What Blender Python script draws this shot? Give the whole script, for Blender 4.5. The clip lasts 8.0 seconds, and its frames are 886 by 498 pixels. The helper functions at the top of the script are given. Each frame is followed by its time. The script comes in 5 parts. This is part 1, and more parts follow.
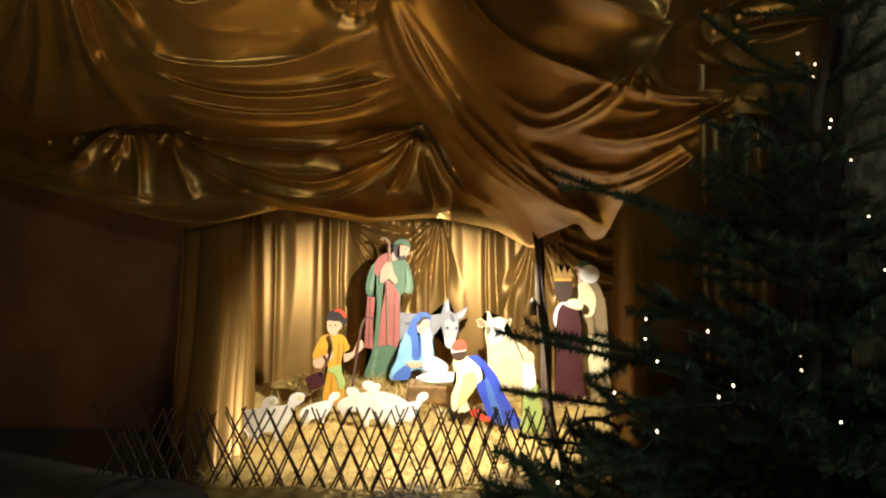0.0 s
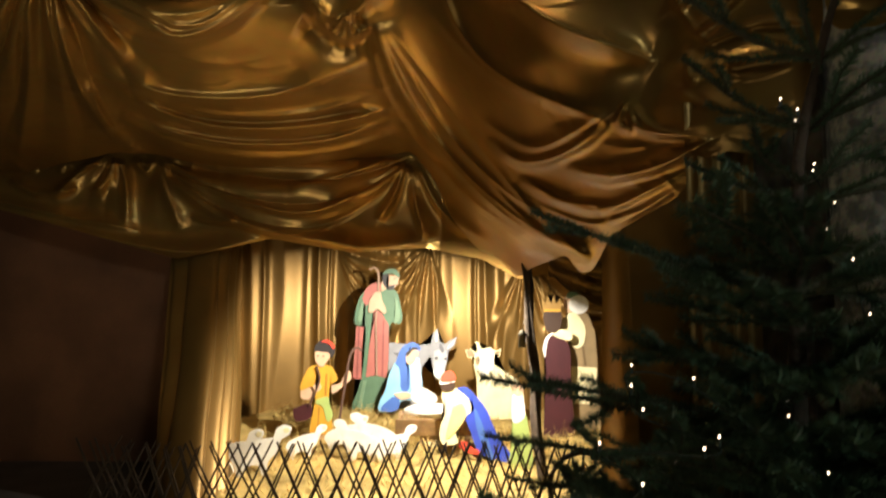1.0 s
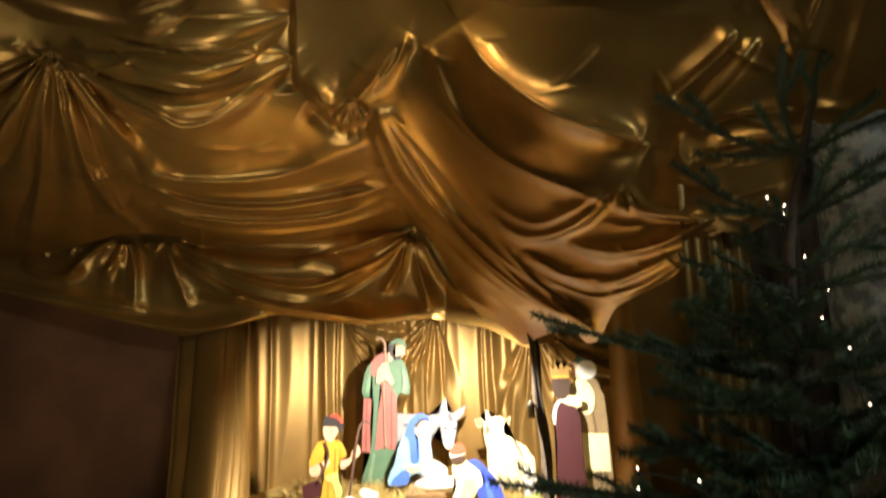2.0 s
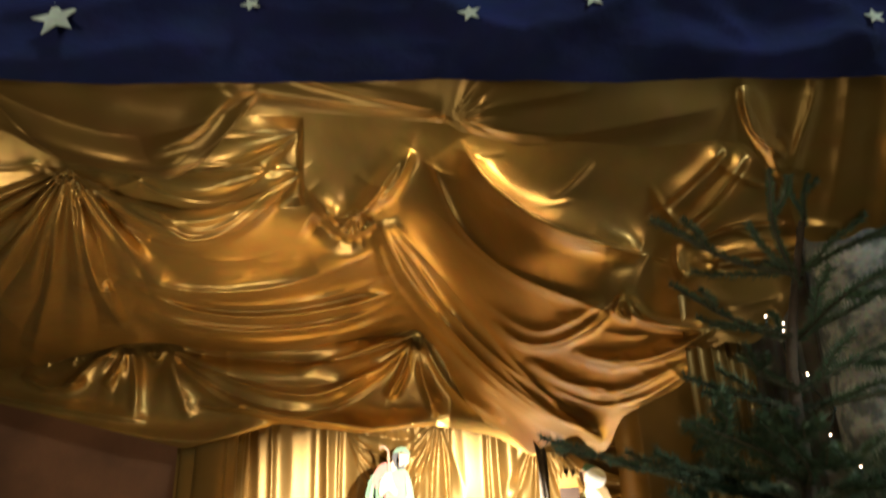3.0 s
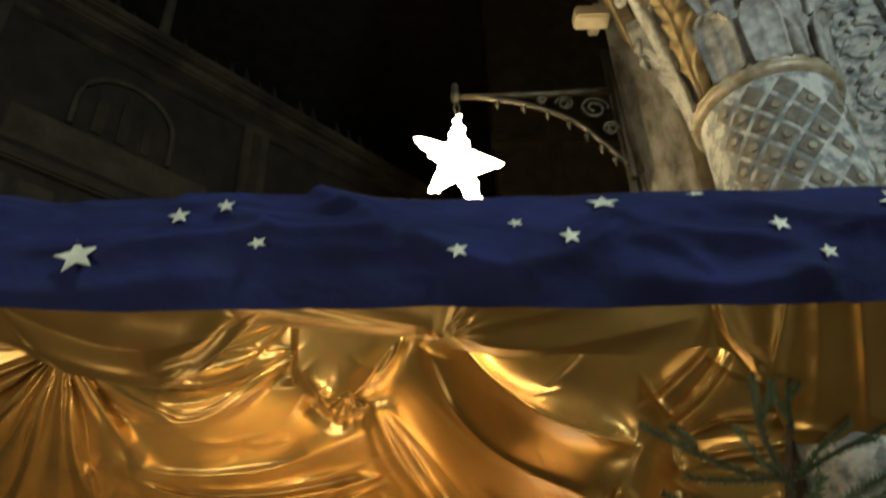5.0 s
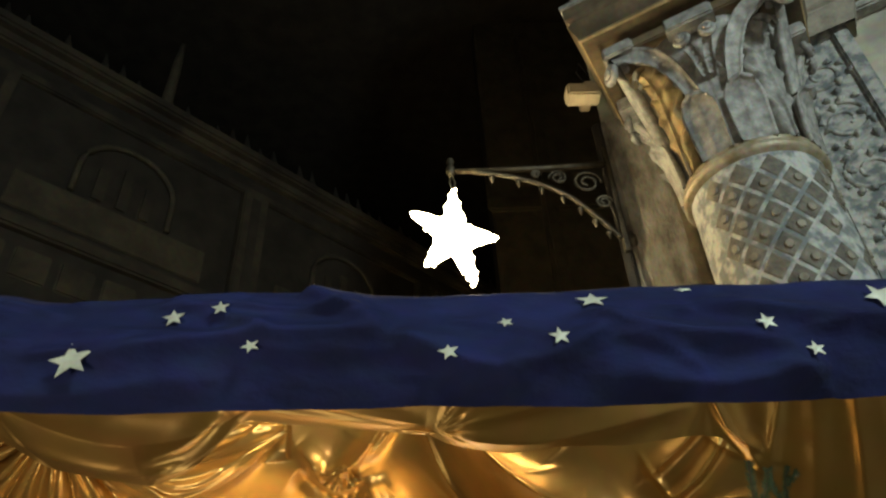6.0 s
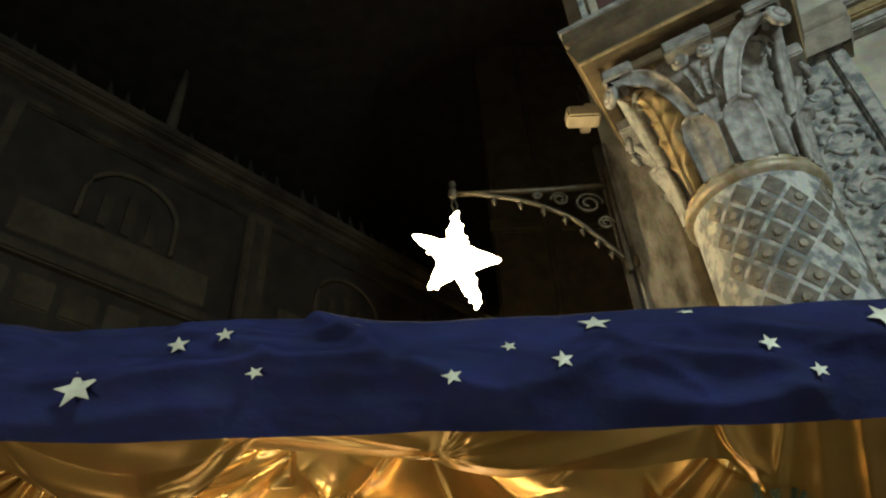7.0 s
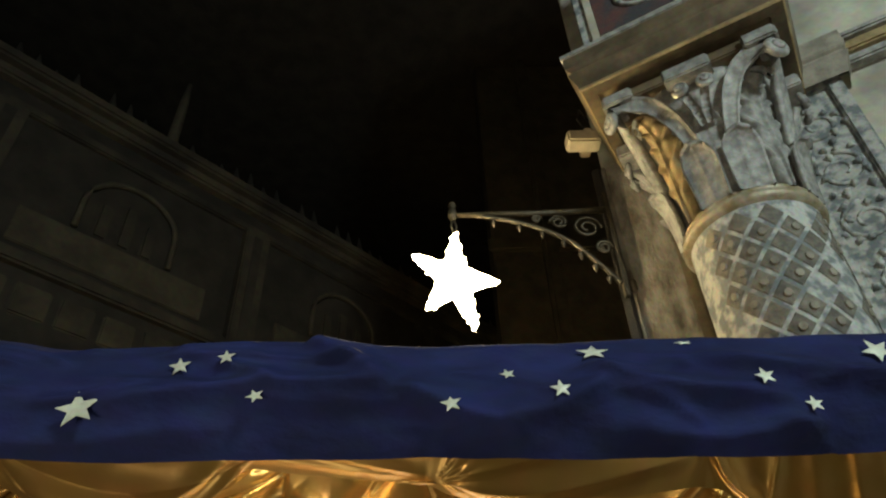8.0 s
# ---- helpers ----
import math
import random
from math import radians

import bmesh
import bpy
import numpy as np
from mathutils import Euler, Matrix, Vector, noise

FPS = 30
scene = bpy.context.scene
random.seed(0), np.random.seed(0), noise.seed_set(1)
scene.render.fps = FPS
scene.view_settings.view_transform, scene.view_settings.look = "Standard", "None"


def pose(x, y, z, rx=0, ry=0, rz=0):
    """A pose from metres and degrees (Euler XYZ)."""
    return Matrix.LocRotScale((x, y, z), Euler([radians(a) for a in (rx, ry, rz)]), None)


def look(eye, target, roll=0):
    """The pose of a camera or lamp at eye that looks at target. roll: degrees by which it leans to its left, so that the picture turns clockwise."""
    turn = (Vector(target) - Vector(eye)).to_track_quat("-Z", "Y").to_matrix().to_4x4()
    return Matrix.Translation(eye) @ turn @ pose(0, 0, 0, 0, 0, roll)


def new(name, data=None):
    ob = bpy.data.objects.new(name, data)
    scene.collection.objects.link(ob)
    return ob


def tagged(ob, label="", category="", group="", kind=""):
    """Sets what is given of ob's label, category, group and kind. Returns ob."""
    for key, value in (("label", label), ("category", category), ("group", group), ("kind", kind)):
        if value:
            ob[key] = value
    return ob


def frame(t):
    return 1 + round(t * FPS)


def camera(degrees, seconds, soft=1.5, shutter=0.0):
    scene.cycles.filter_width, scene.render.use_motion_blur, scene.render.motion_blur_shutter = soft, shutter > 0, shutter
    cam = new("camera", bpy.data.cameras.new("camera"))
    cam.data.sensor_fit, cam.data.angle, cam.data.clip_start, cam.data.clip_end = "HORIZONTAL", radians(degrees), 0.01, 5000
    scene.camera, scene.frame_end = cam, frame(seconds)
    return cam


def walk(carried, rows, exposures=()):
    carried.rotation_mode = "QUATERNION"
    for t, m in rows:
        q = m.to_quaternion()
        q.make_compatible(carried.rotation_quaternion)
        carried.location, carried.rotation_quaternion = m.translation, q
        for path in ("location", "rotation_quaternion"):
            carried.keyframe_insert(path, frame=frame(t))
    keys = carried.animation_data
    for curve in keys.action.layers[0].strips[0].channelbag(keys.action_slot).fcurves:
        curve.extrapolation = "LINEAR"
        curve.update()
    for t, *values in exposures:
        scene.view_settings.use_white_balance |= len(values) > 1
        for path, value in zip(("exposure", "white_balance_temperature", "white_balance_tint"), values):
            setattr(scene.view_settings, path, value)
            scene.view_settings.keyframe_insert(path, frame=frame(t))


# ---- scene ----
cam = camera(64.6, 8.0, soft=2.1, shutter=0.8)
PATH = [
    (0, (-0.002, -0.049, 1.577), (-0.007, 1.946, 1.717), 0.3),
    (0.5, (0.015, -0.012, 1.587), (-0.01, 1.982, 1.738), 0.6),
    (1, (0.015, -0.039, 1.627), (0.036, 1.949, 1.841), 0.4),
    (1.5, (0.021, -0.086, 1.7), (0.039, 1.896, 1.974), -0.6),
    (3, (0.006, -0.204, 1.818), (0.019, 1.688, 2.465), -2.2),
    (3.5, (0.007, -0.233, 1.839), (0.022, 1.614, 2.605), -2.3),
    (4, (0.014, -0.268, 1.854), (0.031, 1.521, 2.748), -2.3),
    (4.5, (0.012, -0.301, 1.866), (0.031, 1.44, 2.851), -2.2),
    (5, (0.019, -0.329, 1.908), (0.064, 1.363, 2.973), -2.5),
    (5.2, (0.022, -0.343, 1.931), (0.076, 1.328, 3.029), -2.6),
    (6.3, (0.041, -0.415, 1.975), (0.093, 1.164, 3.201), -3.2),
    (6.5, (0.041, -0.412, 1.97), (0.093, 1.159, 3.206), -3.5),
    (7, (0.04, -0.421, 1.973), (0.088, 1.139, 3.224), -3.4),
    (7.5, (0.034, -0.438, 1.976), (0.083, 1.105, 3.247), -2.8),
    (8, (0.03, -0.454, 1.979), (0.087, 1.075, 3.267), -2.4),
]
walk(cam, [(t, look(eye, target, roll)) for t, eye, target, roll in PATH],
     [(0, -1.08), (0.5, -1.08), (1.0, -0.9), (1.7, -0.58), (2.8, 0.32), (3.2, 0.64), (3.8, 0.9), (5.0, 1.0), (8.0, 1.05)])

# ---- light: a night-time church, one work lamp in the crib, the star, dim lamps in the nave, added unseen fills ----
night = bpy.data.worlds.new("night")
night.use_nodes = True
night.node_tree.nodes["Background"].inputs[0].default_value = (0.5, 0.6, 0.8, 1)
night.node_tree.nodes["Background"].inputs[1].default_value = 0.002
scene.world = night


def lamp(name, kind, m, watts, colour, size=0.1):
    data = bpy.data.lights.new(name, kind)
    data.energy, data.color = watts, colour
    if kind == "AREA":
        data.shape, data.size = "DISK", size
    else:
        data.shadow_soft_size = size
    ob = new(name, data)
    ob.matrix_world = m
    return ob


crib_lamp = lamp("crib_lamp", "SPOT", look((0.25, 6.48, 2.3), (0.16, 7.08, 1.5)), 1550, (1, 0.91, 0.76), 0.05)
crib_lamp.data.spot_size, crib_lamp.data.spot_blend = radians(130), 0.5
# unseen fill spots near the floor, added to brighten the gold canopy
fill_left = lamp("unseen_low_fill", "SPOT", look((-1.9, 3.2, 0.12), (-3.1, 6.0, 3.6)), 290, (1, 0.90, 0.68), 0.5)
fill_mid = lamp("unseen_low_fill", "SPOT", look((-0.9, 2.4, 0.12), (-0.8, 3.3, 3.5)), 42, (1, 0.90, 0.68), 0.6)
for up, wide in ((fill_left, 112), (fill_mid, 140)):
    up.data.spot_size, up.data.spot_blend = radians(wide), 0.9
# warm fill with no seen source, added to lift front swag and fir
front_fill = lamp("unseen_front_fill", "AREA", look((-0.9, -1.9, 1.0), (0.0, 3.0, 3.3)), 29, (1, 0.84, 0.60), 0.5)
nave_lamp = lamp("nave_lamp", "AREA", look((4.5, -6.5, 6.5), (1.5, 2.0, 4.0)), 290, (0.86, 1.0, 0.95), 1.6)

# ---- materials ----
def material(name, base, rough=0.6, metal=0.0, vary=0.25, scale=6.0, bump=0.2, fine=60.0, stretch=(1, 1, 1), second=None, coat=0.0, sheen=0.0, gloss=0.5, sharp=0.14):
    """Two scales of noise drive colour and relief."""
    m = bpy.data.materials.new(name)
    m.use_nodes = True
    nt = m.node_tree
    b = nt.nodes["Principled BSDF"]
    b.inputs["Roughness"].default_value, b.inputs["Metallic"].default_value = rough, metal
    b.inputs["Specular IOR Level"].default_value = gloss
    b.inputs["Coat Weight"].default_value, b.inputs["Sheen Weight"].default_value = coat, sheen
    co = nt.nodes.new("ShaderNodeTexCoord")
    mp = nt.nodes.new("ShaderNodeMapping")
    mp.inputs["Scale"].default_value = stretch
    nt.links.new(co.outputs["Object"], mp.inputs["Vector"])
    def noise_node(s, detail):
        n = nt.nodes.new("ShaderNodeTexNoise")
        n.inputs["Scale"].default_value, n.inputs["Detail"].default_value = s, detail
        nt.links.new(mp.outputs["Vector"], n.inputs["Vector"])
        return n
    big, small = noise_node(scale, 6), noise_node(fine, 4)
    ramp = nt.nodes.new("ShaderNodeValToRGB")
    dark = second or tuple(c * (1 - vary) for c in base)
    lite = base if second else tuple(min(1, c * (1 + vary * 0.6)) for c in base)
    ramp.color_ramp.elements[0].color, ramp.color_ramp.elements[1].color = (*dark, 1), (*lite, 1)
    ramp.color_ramp.elements[0].position, ramp.color_ramp.elements[1].position = 0.5 - sharp, 0.5 + sharp
    nt.links.new(big.outputs["Fac"], ramp.inputs["Fac"])
    mix = nt.nodes.new("ShaderNodeMix")
    mix.data_type, mix.blend_type = "RGBA", "OVERLAY"
    mix.inputs["Factor"].default_value = vary
    nt.links.new(ramp.outputs["Color"], mix.inputs["A"])
    nt.links.new(small.outputs["Color"], mix.inputs["B"])
    # a little difference from piece to piece
    info = nt.nodes.new("ShaderNodeObjectInfo")
    shift = nt.nodes.new("ShaderNodeHueSaturation")
    rng = nt.nodes.new("ShaderNodeMapRange")
    rng.inputs["To Min"].default_value, rng.inputs["To Max"].default_value = 1 - vary * 0.5, 1 + vary * 0.3
    nt.links.new(info.outputs["Random"], rng.inputs["Value"])
    nt.links.new(rng.outputs["Result"], shift.inputs["Value"])
    nt.links.new(mix.outputs["Result"], shift.inputs["Color"])
    nt.links.new(shift.outputs["Color"], b.inputs["Base Color"])
    if bump:
        bp = nt.nodes.new("ShaderNodeBump")
        bp.inputs["Strength"].default_value, bp.inputs["Distance"].default_value = bump, 0.01
        nt.links.new(small.outputs["Fac"], bp.inputs["Height"])
        nt.links.new(bp.outputs["Normal"], b.inputs["Normal"])
    return m


def glowing(name, colour, strength):
    m = bpy.data.materials.new(name)
    m.use_nodes = True
    b = m.node_tree.nodes["Principled BSDF"]
    b.inputs["Base Color"].default_value = (*colour, 1)
    b.inputs["Emission Color"].default_value = (*colour, 1)
    b.inputs["Emission Strength"].default_value = strength
    return m


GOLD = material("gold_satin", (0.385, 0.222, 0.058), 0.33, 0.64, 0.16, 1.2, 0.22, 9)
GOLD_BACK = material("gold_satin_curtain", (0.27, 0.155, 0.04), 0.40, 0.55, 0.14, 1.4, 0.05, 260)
BLUE = material("blue_cotton", (0.012, 0.018, 0.076), 0.95, 0, 0.3, 4, 0.9, 13, stretch=(1, 1, 1.8), gloss=0.2)
FOIL = material("silver_paper", (0.55, 0.60, 0.50), 0.42, 0.25, 0.2, 18, 0.15, 90)
BROWN = material("dark_brown_cloth", (0.24, 0.095, 0.038), 0.8, 0, 0.3, 1.2, 0.2, 60)
STONE = material("floor_stone", (0.09, 0.08, 0.07), 0.6, 0, 0.3, 2, 0.3, 40)
PLASTER = material("old_plaster", (0.52, 0.51, 0.42), 0.85, 0, 0.3, 1.8, 0.5, 14, second=(0.28, 0.27, 0.22))
MARBLE = material("flaked_painted_stone", (0.40, 0.41, 0.385), 0.78, 0, 0.38, 13, 0.4, 50, second=(0.15, 0.17, 0.175), sharp=0.08)
SLAB = material("brown_worn_slab", (0.31, 0.295, 0.25), 0.8, 0, 0.4, 6.0, 0.5, 40, second=(0.10, 0.085, 0.065), stretch=(1.6, 1, 0.6), sharp=0.12)
CAPITAL = material("worn_gilt_stone", (0.38, 0.38, 0.355), 0.6, 0.05, 0.38, 15.0, 0.35, 55, second=(0.19, 0.19, 0.18), sharp=0.14)
RINGSTONE = material("ring_stone_worn_gilt", (0.40, 0.36, 0.27), 0.5, 0.2, 0.4, 11.0, 0.4, 40, second=(0.24, 0.19, 0.10))
SHADED_EDGE = material("shaded_edge_stone", (0.026, 0.022, 0.018), 0.7, 0, 0.4, 3, 0.4, 30)
GILT = material("tarnished_gilt", (0.40, 0.31, 0.16), 0.55, 0.25, 0.3, 9, 0.4, 40, second=(0.22, 0.16, 0.08))
BRONZE = material("brown_moulding", (0.15, 0.115, 0.07), 0.5, 0.15, 0.4, 5, 0.4, 30)
LOZENGE = material("lozenge_paint_light", (0.25, 0.23, 0.185), 0.75, 0, 0.3, 9, 0.3, 60)
LOZENGE_DARK = material("lozenge_paint_dark", (0.19, 0.175, 0.14), 0.75, 0, 0.4, 14, 0.4, 60, second=(0.085, 0.078, 0.066))
# the unlit nave's gloom is put into these very dark base colours
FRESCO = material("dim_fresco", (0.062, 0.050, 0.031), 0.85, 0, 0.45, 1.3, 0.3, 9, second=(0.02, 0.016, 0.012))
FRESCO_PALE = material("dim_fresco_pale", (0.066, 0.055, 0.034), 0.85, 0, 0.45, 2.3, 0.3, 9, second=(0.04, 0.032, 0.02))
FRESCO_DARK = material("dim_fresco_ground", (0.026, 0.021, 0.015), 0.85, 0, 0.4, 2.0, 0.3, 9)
REDPANEL = material("faded_red_panel", (0.10, 0.045, 0.04), 0.8, 0, 0.4, 6, 0.3, 40, second=(0.045, 0.045, 0.05))
IRON = material("wrought_iron", (0.09, 0.075, 0.05), 0.5, 0.6, 0.3, 20, 0.4, 90)
WOOD = material("willow_stick", (0.085, 0.055, 0.03), 0.8, 0, 0.3, 12, 0.5, 70, stretch=(1, 1, 0.15))
PLANK = material("raw_plank", (0.33, 0.2, 0.09), 0.7, 0, 0.3, 8, 0.3, 60)
STRAW = material("straw", (0.58, 0.42, 0.14), 0.7, 0, 0.3, 3, 0.3, 50)
BARK = material("fir_bark", (0.085, 0.06, 0.04), 0.9, 0, 0.3, 15, 0.6, 80)
NEEDLE = material("fir_needles", (0.07, 0.12, 0.064), 0.5, 0, 0.35, 9, 0, 60)
SHOOT = material("fir_twig_wood", (0.07, 0.065, 0.035), 0.8, 0, 0.3, 15, 0.3, 80)
WIRE = material("green_cable", (0.008, 0.02, 0.012), 0.5, 0, 0.1, 10, 0, 60)
BULB = glowing("lit_bulb", (1, 0.72, 0.5), 14)
STARGLOW = glowing("lit_star_tube", (1, 0.80, 0.45), 60)
BLACK = material("black_rubber", (0.012, 0.012, 0.012), 0.5, 0, 0.2, 8, 0.1, 60)
WHITEBOX = material("cream_metal", (0.55, 0.48, 0.33), 0.5, 0, 0.15, 8, 0.1, 60)


def paint(name, colour, rough=0.55):
    return material(name, colour, rough, 0, 0.13, 5, 0.06, 80)


# ---- mesh helpers ----
def link_mesh(name, data, mat=None, parent=None, label=""):
    ob = new(name, data)
    if mat:
        data.materials.clear()
        data.materials.append(mat)
    if parent:
        ob.parent = parent
    return tagged(ob, label)


def part(name, bm, mat, parent=None, label="", smooth=False):
    """Links a bmesh as one mesh object under a thing."""
    data = bpy.data.meshes.new(name)
    for f in bm.faces:
        f.smooth = smooth
    bm.to_mesh(data)
    bm.free()
    return link_mesh(name, data, mat, parent, label)


def thing(name, label, category, m=None, group="", kind=""):
    ob = new(name)
    ob.matrix_world = m or Matrix()
    return tagged(ob, label, category, group, kind)


def box(x0, y0, z0, x1, y1, z1, bevel=0.0):
    bm = bmesh.new()
    bmesh.ops.create_cube(bm, size=1, matrix=Matrix.LocRotScale(((x0 + x1) / 2, (y0 + y1) / 2, (z0 + z1) / 2), None, (abs(x1 - x0), abs(y1 - y0), abs(z1 - z0))))
    if bevel:
        bmesh.ops.bevel(bm, geom=bm.edges[:], offset=bevel, segments=2, affect="EDGES")
    return bm


def join(*bms):
    out = bmesh.new()
    for b in bms:
        tmp = bpy.data.meshes.new("tmp")
        b.to_mesh(tmp)
        out.from_mesh(tmp)
        bpy.data.meshes.remove(tmp)
        b.free()
    return out


def grid_mesh(name, P, closed_u=False):
    """A sheet from an array of points, rows by columns."""
    n, m = P.shape[:2]
    i = np.arange(n * m).reshape(n, m)
    if closed_u:
        i = np.concatenate([i, i[:, :1]], 1)
    q = np.stack([i[:-1, :-1], i[:-1, 1:], i[1:, 1:], i[1:, :-1]], -1).reshape(-1, 4)
    data = bpy.data.meshes.new(name)
    data.from_pydata(P.reshape(-1, 3).tolist(), [], q.tolist())
    data.polygons.foreach_set("use_smooth", [True] * len(q))
    data.update()
    return data


def tube_mesh(name, pts, radii, sides=6):
    """A tapered round rod along points."""
    pts = [Vector(p) for p in pts]
    if not hasattr(radii, "__len__"):
        radii = [radii] * len(pts)
    rows = []
    for k, p in enumerate(pts):
        d = (pts[min(k + 1, len(pts) - 1)] - pts[max(k - 1, 0)]).normalized()
        a = d.cross(Vector((0.31, 0.23, 0.92)) if abs(d.z) < 0.9 else Vector((1, 0.1, 0))).normalized()
        b = d.cross(a)
        rows.append([list(p + (a * math.cos(t) + b * math.sin(t)) * radii[k]) for t in [2 * math.pi * j / sides for j in range(sides)]])
    rows.insert(0, [list(pts[0])] * sides)
    rows.append([list(pts[-1])] * sides)
    return grid_mesh(name, np.array(rows), True)


def revolve_mesh(name, profile, sides=48, turn=0.0):
    """profile: (radius, height) pairs."""
    a = np.linspace(0, 2 * math.pi, sides, endpoint=False) + turn
    P = np.array([[(r * math.cos(t), r * math.sin(t), z) for t in a] for r, z in profile])
    return grid_mesh(name, P, True)


def wobble(x, y, seed=0.0):
    """Smooth irregular waves between about -1 and 1, on arrays."""
    return (np.sin(1.3 * x + 0.7 * y + seed) + np.sin(-0.9 * x + 1.7 * y + 2.1 * seed + 1) + np.sin(2.3 * x + 0.4 * y - 1.7 * seed + 2) * 0.6 + np.sin(0.5 * x - 2.9 * y + 0.6 * seed) * 0.5) / 3.1

# ---- the setting ----
tagged(part("floor", box(-30, -30, -0.3, 30, 30, 0), STONE), "worn grey stone church floor", "floor", kind="structure")
tagged(part("ceiling", box(-31, -31, 19, 31, 31, 19.4), FRESCO_DARK), "church vault coloured near-black for shadow", "ceiling", kind="structure")
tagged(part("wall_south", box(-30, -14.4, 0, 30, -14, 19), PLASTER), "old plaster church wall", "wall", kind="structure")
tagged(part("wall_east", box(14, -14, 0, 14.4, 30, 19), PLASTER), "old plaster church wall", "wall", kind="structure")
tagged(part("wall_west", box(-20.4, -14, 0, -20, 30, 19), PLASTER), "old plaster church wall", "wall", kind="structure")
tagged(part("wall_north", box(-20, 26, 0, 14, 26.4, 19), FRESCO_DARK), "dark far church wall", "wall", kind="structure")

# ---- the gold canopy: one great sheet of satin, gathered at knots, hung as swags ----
# u (across) and v (from the front edge to the hanging hem) are hundreds of pixels in one camera view,
# so sheets and folds are placed to fit that view; reach() gives how far in each place of it hangs.
VIEW_EYE, VIEW_PITCH, VIEW_ROLL = (0.0, -0.23, 1.84), 22.5, -2.3
VIEW_TURN = np.array(look((0, 0, 0), (0.008, math.cos(radians(VIEW_PITCH)), math.sin(radians(VIEW_PITCH))), VIEW_ROLL).to_3x3())


def warp(knots):
    """A smooth field through a few knots (u, v, metres in), as a function of u and v."""
    k = np.array(knots)
    d = np.hypot(k[:, None, 0] - k[None, :, 0], k[:, None, 1] - k[None, :, 1])
    a = np.zeros((len(k) + 3, len(k) + 3))
    a[:len(k), :len(k)] = np.where(d > 0, d ** 2 * np.log(d + 1e-9), 0) + np.eye(len(k)) * 0.3
    a[:len(k), len(k):] = np.column_stack([np.ones(len(k)), k[:, 0], k[:, 1]])
    a[len(k):, :len(k)] = a[:len(k), len(k):].T
    w = np.linalg.solve(a, np.concatenate([np.log(k[:, 2]), np.zeros(3)]))

    def field(u, v):
        d = np.hypot(u[..., None] - k[:, 0], v[..., None] - k[:, 1])
        return np.clip(np.exp(np.where(d > 1e-6, d ** 2 * np.log(d + 1e-9), 0) @ w[:-3] + w[-3] + w[-2] * u + w[-1] * v), 1.1, 9.2)
    return field


def from_view(u, v, y):
    """World places of view coordinates u and v, y metres in."""
    w = np.stack([(u - 7.84) / 12.4, (4.41 - v) / 12.4, -np.ones_like(u)], -1) @ VIEW_TURN.T
    return np.array(VIEW_EYE) + w * ((y - VIEW_EYE[1]) / w[..., 1])[..., None]


def bend(pts, n=40):
    """A smooth curve through a few points (Catmull-Rom)."""
    p = np.array([pts[0], *pts, pts[-1]], float)
    out = []
    for k in range(1, len(p) - 2):
        for t in np.linspace(0, 1, n // (len(p) - 3) + 1)[:-1]:
            out.append(0.5 * (2 * p[k] + (p[k + 1] - p[k - 1]) * t + (2 * p[k - 1] - 5 * p[k] + 4 * p[k + 1] - p[k + 2]) * t ** 2 + (3 * p[k] - p[k - 1] - 3 * p[k + 1] + p[k + 2]) * t ** 3))
    out.append(p[-1])
    return np.array(out)


